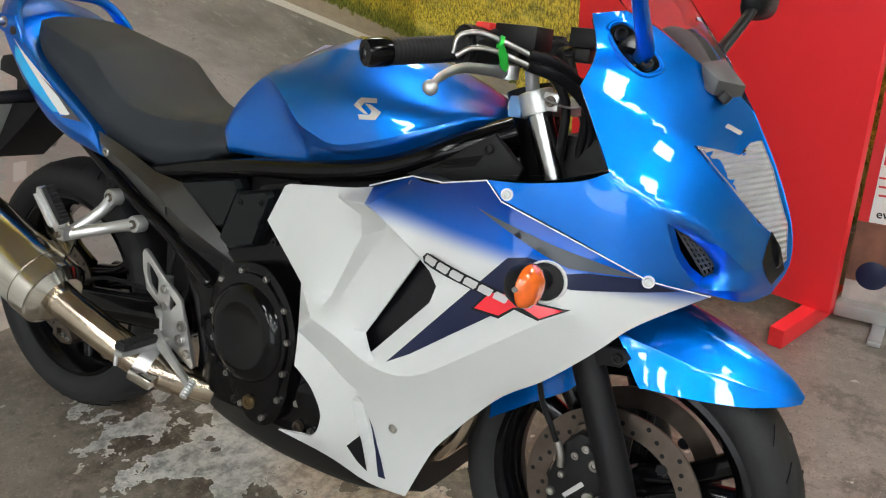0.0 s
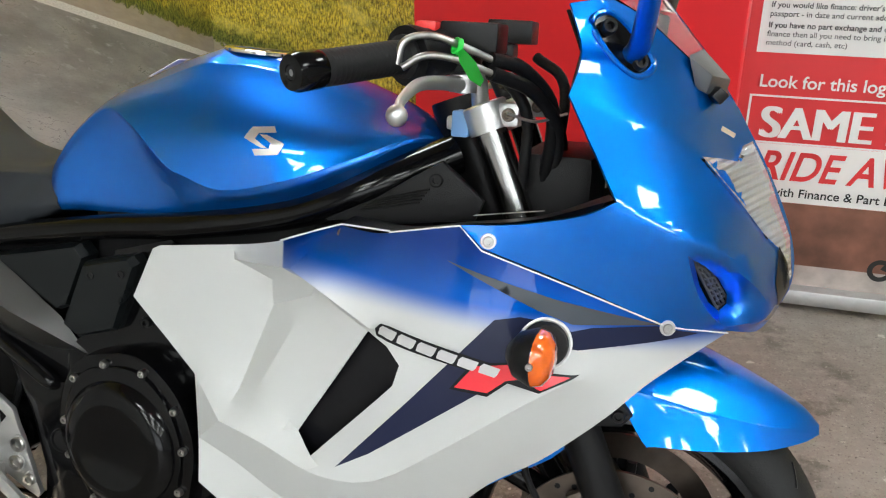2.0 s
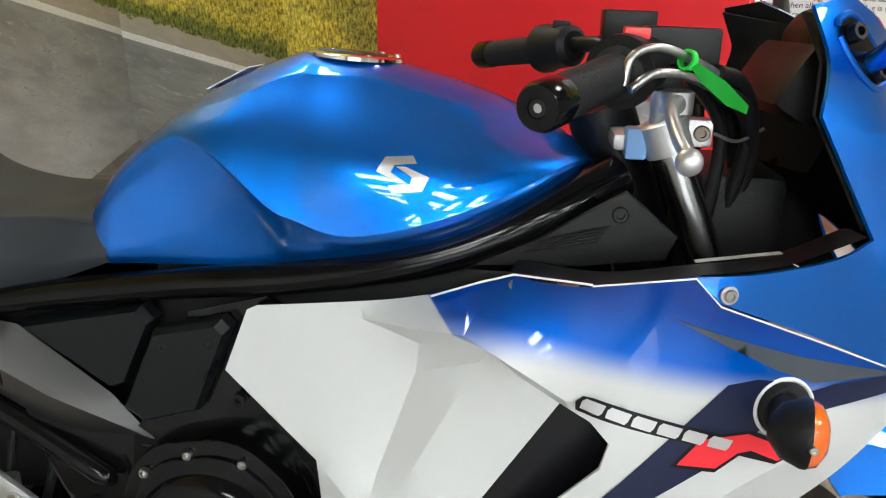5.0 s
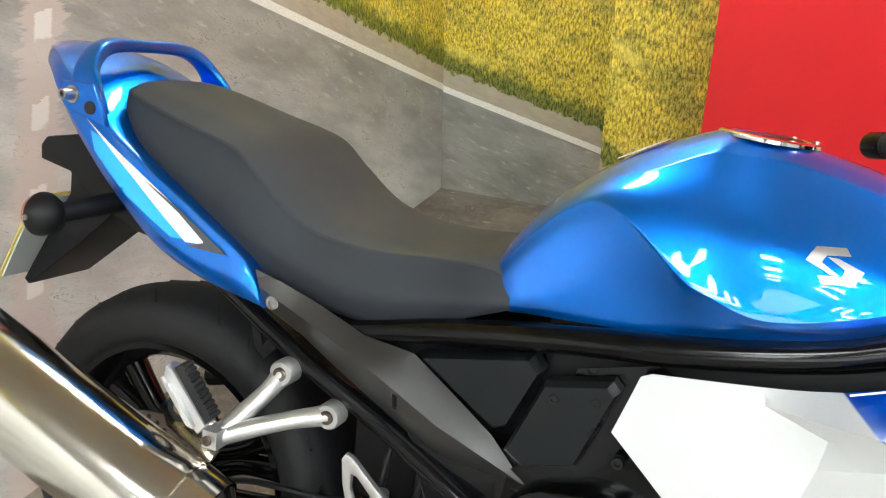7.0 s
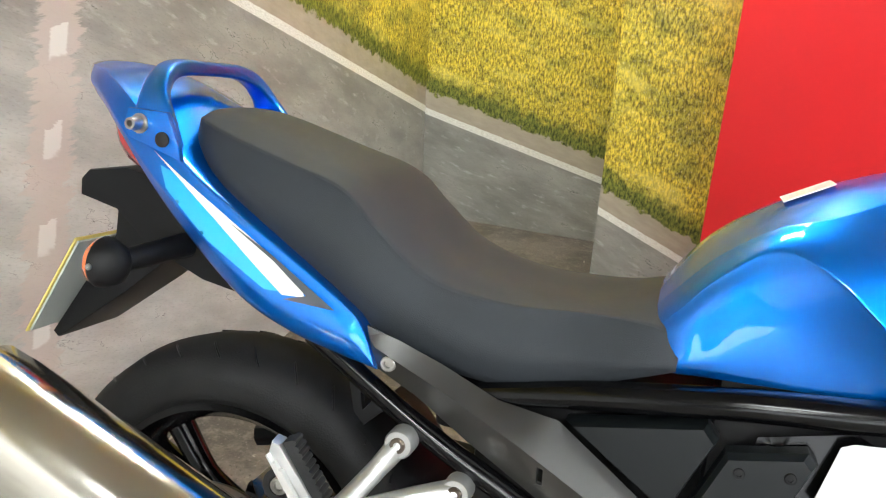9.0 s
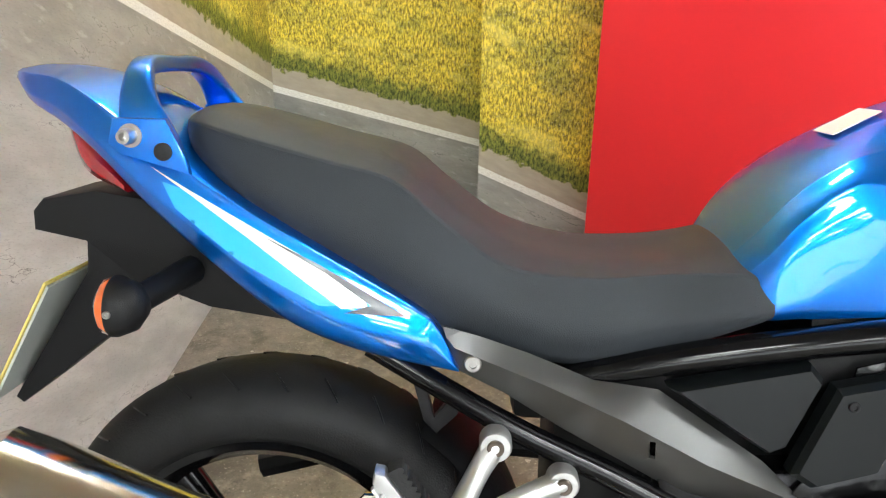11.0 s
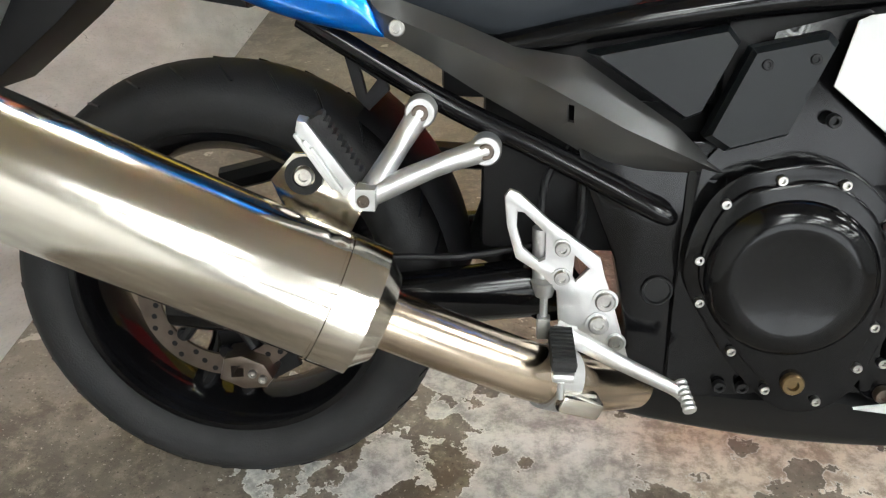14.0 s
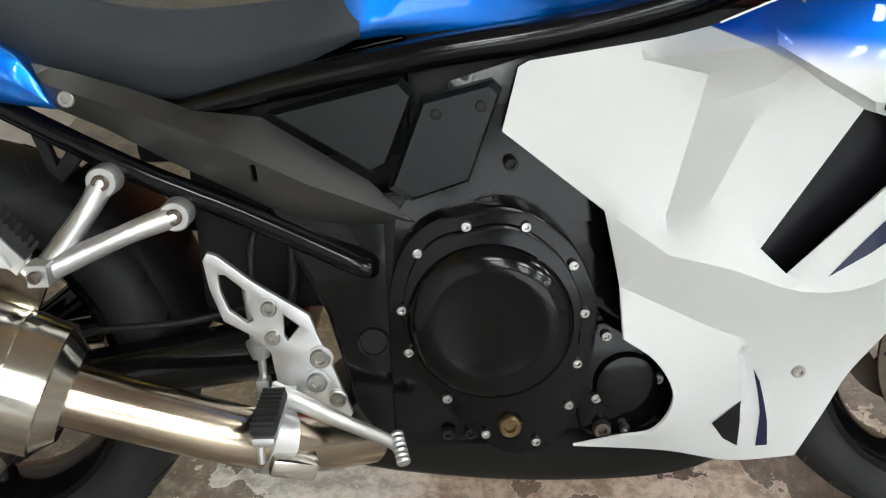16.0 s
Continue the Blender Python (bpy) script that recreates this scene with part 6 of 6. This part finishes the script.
inn = [[(1.03, -0.196, 0.777), (1.11, -0.238, 0.783), (1.20, -0.262, 0.806), (1.28, -0.252, 0.818), (1.36, -0.226, 0.844)], [(1.04, -0.165, 0.782), (1.12, -0.190, 0.782), (1.20, -0.200, 0.798), (1.28, -0.195, 0.812), (1.35, -0.185, 0.842)],
       [(1.06, -0.125, 0.765), (1.13, -0.135, 0.765), (1.20, -0.145, 0.775), (1.28, -0.150, 0.785), (1.34, -0.155, 0.81)]]
for s in (1, -1):
    me = skin_mesh("inner_panel", [[(x, y * s, z) for x, y, z in r] for r in inn], 4, 4, mirror=False, caps=False)
    put("inner_panel", me, "plastic", bike, "matt black inner cockpit panel" if s > 0 else "")
stk = bmesh.new()
stk.faces.new([stk.verts.new(q) for q in ((1.205, -0.236, 0.8115), (1.285, -0.232, 0.8245), (1.285, -0.218, 0.8235), (1.205, -0.222, 0.8105))])
bmesh.ops.solidify(stk, geom=stk.faces[:], thickness=0.0006)
part("sticker", stk, "banner_white", bike, "small white caution sticker")
part("wiring_cover", box_bm((1.225, -0.095, 0.735), (1.325, 0.095, 0.875)), "plastic", bike, "black wiring and headlight carrier", bevel=0.02)
back = [(1.29, -0.19, 1.045), (1.37, -0.12, 1.03), (1.42, 0.0, 0.98), (1.40, -0.10, 0.85), (1.365, -0.222, 0.848), (1.335, -0.224, 0.90), (1.305, -0.220, 0.953), (1.311, -0.198, 1.0)]
for mir in (False, True):
    moulded("inner_cowl", "plastic", bike, [(x - 0.004, y + 0.010, z) for x, y, z in back], "" if mir else "black inner face of the upper fairing", h=0.02, bulge=-3, mirror=mir, thick=0.003)

# front end
for s in (-1, 1):
    y = s * 0.105
    lo = tube_bm([(1.300, y, 0.605), (1.412, y, 0.345), (1.425, y, 0.290)], (0.027, 0.0275, 0.026), 24, 4)
    leg = part("fork_leg", lo, "plastic", bike, "satin black lower fork leg")
    part("stanchion", tube_bm([(1.181, y, 0.924), (1.314, y, 0.598)], 0.0205, 24, 1), "stanchion", leg, "chromed fork tube")
    part("fork_foot", lathe_bm([(-0.03, 0), (-0.03, 0.028), (0.03, 0.028), (0.03, 0)], (1.412, y, 0.293), OUT, 24), "black", leg)
    part("clamp", lathe_bm([(-0.016, 0), (-0.016, 0.0285), (0.018, 0.0285), (0.020, 0.026), (0.020, 0)], (1.187, y, 0.912), (-0.395, 0, 0.918), 28), "alloy", leg, "aluminium top clamp")
    part("clamp_ear", box_bm((1.203, y - 0.020, 0.905), (1.229, y + 0.012, 0.934)), "alloy", leg, bevel=0.004)
    bolt_at("clamp_bolt", (1.217, y - 0.021, 0.920), OUT, 0.0085, leg, "disc", 0.005)
    body = [(1.298, 0.268), (1.296, 0.318), (1.312, 0.372), (1.338, 0.402), (1.372, 0.400), (1.398, 0.372), (1.404, 0.315), (1.390, 0.268), (1.345, 0.252)]
    cal = plate_bm(body, -0.104 if s < 0 else 0.048, 0.056)
    cp = part("brake_caliper", cal, "black", leg, "black brake caliper with steel bolts", bevel=0.010)
    face = -0.105 if s < 0 else 0.105
    for a, b, r in ((1.356, 0.381, 0.0075), (1.340, 0.364, 0.0075), (1.374, 0.358, 0.0105), (1.321, 0.323, 0.006), (1.307, 0.288, 0.0075), (1.372, 0.300, 0.0105)):
        bolt_at("caliper_bolt", (a, face, b), (0, s, 0), r, cp, "bolt", 0.006)
    part("caliper_bridge", plate_bm([(1.322, 0.375), (1.326, 0.405), (1.350, 0.418), (1.372, 0.412), (1.366, 0.392), (1.340, 0.388)], -0.085 if s < 0 else 0.070, 0.015), "disc", cp, bevel=0.003)
    if s < 0:
        mark = box_bm((1.322, -0.1048, 0.2985), (1.366, -0.1035, 0.3065), turn=Euler((0, radians(-48), 0)).to_matrix().to_4x4())
        part("maker_mark", mark, "silver_decal", cp)
    part("brake_hose", tube_bm([(1.307, s * 0.112, 0.376), (1.296, s * 0.120, 0.405), (1.275, s * 0.130, 0.455), (1.266, s * 0.134, 0.52), (1.262, s * 0.13, 0.65)], 0.0048, 8), "plastic", bike)
    part("hose_joint", tube_bm([(1.318, s * 0.108, 0.338), (1.316, s * 0.110, 0.356), (1.307, s * 0.112, 0.380)], 0.0072, 10, 3), "bolt", bike)
part("top_yoke", box_bm((1.13, -0.10, 0.893), (1.205, 0.10, 0.912)), "alloy", bike, bevel=0.006)
part("steering_head", tube_bm([(1.12, 0, 0.93), (1.20, 0, 0.72)], 0.04, 20, 1), "black", bike)
part("lower_yoke", box_bm((1.19, -0.14, 0.715), (1.28, 0.14, 0.755)), "black", bike, bevel=0.01)
part("pale_blue_bung", box_bm((1.142, -0.118, 0.887), (1.165, -0.085, 0.920)), "pale_blue", bike, "pale blue plastic bung", bevel=0.004)


FEN = [
    (1.165, ((-0.080, 0.362), (-0.076, 0.430), (-0.040, 0.446), (0, 0.450))),
    (1.24, ((-0.086, 0.417), (-0.082, 0.525), (-0.045, 0.548), (0, 0.553))),
    (1.32, ((-0.092, 0.479), (-0.086, 0.588), (-0.048, 0.616), (0, 0.621))),
    (1.345, ((-0.098, 0.575), (-0.094, 0.592), (-0.049, 0.622), (0, 0.629))),
    (1.376, ((-0.108, 0.581), (-0.104, 0.587), (-0.050, 0.628), (0, 0.636))),
    (1.400, ((-0.112, 0.545), (-0.102, 0.582), (-0.050, 0.627), (0, 0.635))),
    (1.424, ((-0.114, 0.512), (-0.099, 0.578), (-0.048, 0.622), (0, 0.631))),
    (1.434, ((-0.1125, 0.5122), (-0.097, 0.5757), (-0.047, 0.620), (0, 0.629))),
    (1.50, ((-0.102, 0.513), (-0.084, 0.560), (-0.041, 0.601), (0, 0.611))),
    (1.57, ((-0.076, 0.515), (-0.060, 0.545), (-0.029, 0.574), (0, 0.583))),
    (1.62, ((-0.040, 0.519), (-0.030, 0.534), (-0.014, 0.550), (0, 0.556))),
    (1.644, ((-0.012, 0.523), (-0.009, 0.527), (-0.005, 0.531), (0, 0.533))),
]


def fender_rows():
    """Adds points close to the crease between flank and top, to keep it crisp."""
    out = []
    for x, s in FEN:
        p0, p1, p2, p3 = [Vector(q) for q in s]
        out.append([(x, q.x, q.y) for q in (p0, p0.lerp(p1, 0.5), p1.lerp(p0, 0.08), p1.lerp(p2, 0.06), p2, p3)])
    return out


fender_me = skin_mesh("front_mudguard", fender_rows(), 4, 4, caps=False, sharp=35)
fender_me.materials.append(M["blue"])
thicken(fender_me, 0.003)
fender = put("front_mudguard", fender_me, "blue", bike, "glossy metallic blue front mudguard")
part("mudguard_stay", plate_bm([(1.325, 0.575), (1.352, 0.560), (1.392, 0.566), (1.404, 0.552), (1.392, 0.536), (1.362, 0.532), (1.335, 0.510), (1.312, 0.560)], -0.122, 0.012), "plastic", fender, "black mudguard stay on the fork", bevel=0.002)
bolt_at("mudguard_screw", (1.387, -0.123, 0.551), OUT, 0.0085, fender, "black", 0.006)

# handlebar and controls
R0, R1 = Vector((1.172, -0.125, 1.000)), Vector((1.045, -0.376, 0.963))
L0, L1 = Vector((1.130, 0.125, 1.000)), Vector((0.955, 0.350, 0.966))
for a, b, right in ((R0, R1, True), (L0, L1, False)):
    d = (b - a).normalized()
    hb = part("handlebar", tube_bm([(1.176 if right else 1.165, a.y * 0.84, 0.925), tuple(a + Vector((0, 0, -0.02))), tuple(a + d * 0.03), tuple(b)], 0.011, 14, 5), "black" if not right else "alloy", bike, "clip-on handlebar")
    g0 = b - d * 0.165
    ribs_ = [(0, 0.0205), (0.004, 0.0245), (0.010, 0.0245), (0.013, 0.0190)]
    n = 16
    for i in range(n):
        s0 = 0.018 + i * 0.0069
        ribs_ += [(s0, 0.0185), (s0 + 0.003, 0.0195), (s0 + 0.006, 0.0185)]
    part("grip", lathe_bm([(0, 0), *ribs_, (0.132, 0.019), (0.132, 0)], g0, d, 28), "rubber", hb, "ribbed black rubber grip")
    part("bar_end", lathe_bm([(0.130, 0), (0.130, 0.0195), (0.134, 0.0205), (0.160, 0.0205), (0.166, 0.018), (0.167, 0.008), (0.163, 0.006), (0.163, 0)], g0, d, 32), "black_gloss", hb, "gloss black bar end weight")
    # dark cap, added to cover the bright reflection on the end face
    bolt_at("bar_end_dark_cap", b + d * 0.0 + (g0 + d * 0.1632 - b), d, 0.0078, hb, "rubber", 0.003)
    sw_ = lathe_bm([(-0.062, 0), (-0.062, 0.020), (-0.055, 0.028), (-0.02, 0.030), (-0.006, 0.034), (0.004, 0.034), (0.006, 0.022), (0.006, 0)], g0, d, 24)
    swg = part("switchgear", sw_, "plastic", hb, "black switch housing")
    p_ = g0 - d * 0.03
    part("switch", box_bm(p_ + Vector((-0.012, -0.012, 0.024)), p_ + Vector((0.012, 0.012, 0.036))), "red_plastic" if right else "plastic", swg, bevel=0.003)
    # master cylinder block and reservoir
    c_ = Vector((1.172, -0.168, 0.980)) if right else a + d * 0.035 + Vector((0.045, 0, 0.0))
    part("lever_bracket", box_bm(c_ + Vector((-0.035, -0.02, -0.015)), c_ + Vector((0.012, 0.02, 0.012))), "black", hb, bevel=0.005)
    part("reservoir", box_bm(c_ + Vector((-0.028, -0.030, 0.012)), c_ + Vector((0.040, 0.030, 0.046))), "black", hb, "square black fluid reservoir", bevel=0.003)
lev = tube_bm([(1.178, -0.200, 0.955), (1.168, -0.245, 0.958), (1.156, -0.305, 0.957), (1.155, -0.358, 0.943), (1.160, -0.382, 0.932)], (0.0085, 0.0065, 0.0058, 0.005, 0.0048), 12, 6, flat=1.25)
bmesh.ops.create_uvsphere(lev, u_segments=16, v_segments=10, radius=0.0108, matrix=Matrix.Translation((1.160, -0.386, 0.930)))
part("brake_lever", lev, "alloy", bike, "ball-ended aluminium brake lever")
part("lever_adjuster", lathe_bm([(-0.01, 0), (-0.01, 0.016), (0.01, 0.016), (0.012, 0.012), (0.012, 0)], (1.176, -0.200, 0.957), (0, 0, 1), 24), "alloy", bike)
lev2 = tube_bm([(1.150, 0.20, 0.955), (1.135, 0.27, 0.95), (1.085, 0.345, 0.935)], (0.010, 0.008, 0.006), 10, 6)
part("clutch_lever", lev2, "alloy", bike, "aluminium clutch lever")
for ln in ([(1.118, -0.268, 0.975), (1.124, -0.264, 1.000), (1.148, -0.250, 1.008), (1.176, -0.233, 1.000), (1.210, -0.205, 0.985)], [(1.124, -0.268, 0.972), (1.146, -0.258, 0.986), (1.176, -0.240, 0.984), (1.212, -0.210, 0.970)]):
    part("throttle_pipe", tube_bm(ln, 0.0042, 10, 6), "bolt", bike, "bent chromed throttle cable guide")
for ln, r in (([(1.208, -0.207, 0.986), (1.240, -0.165, 0.975), (1.268, -0.115, 0.93), (1.262, -0.09, 0.85), (1.24, -0.07, 0.76)], 0.0085),
              ([(1.210, -0.212, 0.971), (1.250, -0.150, 0.950), (1.275, -0.10, 0.90), (1.262, -0.08, 0.82), (1.22, -0.06, 0.76)], 0.0085),
              ([(1.19, -0.150, 0.985), (1.235, -0.12, 0.93), (1.238, -0.11, 0.86), (1.23, -0.10, 0.77)], 0.0075),
              ([(1.20, -0.10, 0.96), (1.25, -0.06, 0.94), (1.275, -0.05, 0.86), (1.25, -0.05, 0.78)], 0.010),
              ([(1.20, 0.14, 0.99), (1.25, 0.11, 0.95), (1.25, 0.08, 0.83)], 0.008)):
    part("cable", tube_bm(ln, r, 10, 6), "plastic", bike, "black control cable")
part("cable_tie", tube_bm([(1.222, -0.165, 0.925), (1.252, -0.135, 0.915), (1.285, -0.10, 0.925)], 0.0018, 8, 4), "alloy", bike)
tagm = bmesh.new()
q0, q1 = Vector((1.176, -0.236, 0.998)), Vector((1.220, -0.294, 0.960))
along_, wide_ = (q1 - q0), Vector((0.006, 0.0025, 0.0072))
outl = ((0.05, -0.2), (0.30, -0.75), (0.75, -0.8), (1.0, -0.2), (0.95, 0.5), (0.55, 0.8), (0.15, 0.45))
vs = [tagm.verts.new(q0 + along_ * a + wide_ * b) for a, b in outl]
tagm.faces.new(vs)
bmesh.ops.solidify(tagm, geom=tagm.faces[:], thickness=0.0018)
lathe_bm([(-0.003, 0.007), (-0.003, 0.0095), (0.003, 0.0095), (0.003, 0.007)], q0, (0.6, 0.5, -0.2), 20, tagm, closed=True)
part("key_tag", tagm, "green", bike, "bright green plastic tag tied to the cable guide", sharp=30)
# front indicator on its white-rimmed mount
mt = lathe_bm([(0, 0), (0, 0.032), (0.004, 0.0312), (0.005, 0.029), (0.003, 0.027), (0.003, 0)], (1.301, -0.246, 0.676), (0.25, -1, 0.05), 28)
ind_m = part("indicator_mount", mt, "white", bike, "white rimmed turn signal mount")
part("mount_rubber", lathe_bm([(0.003, 0), (0.003, 0.0275), (0.010, 0.025), (0.012, 0)], (1.301, -0.248, 0.676), (0.25, -1, 0.05), 28), "rubber", ind_m)
indicator((1.300, -0.312, 0.682), None, (1.300, -0.25, 0.680), (0.985, -0.17, 0.0), 0.040, "black front turn signal with an amber lens")
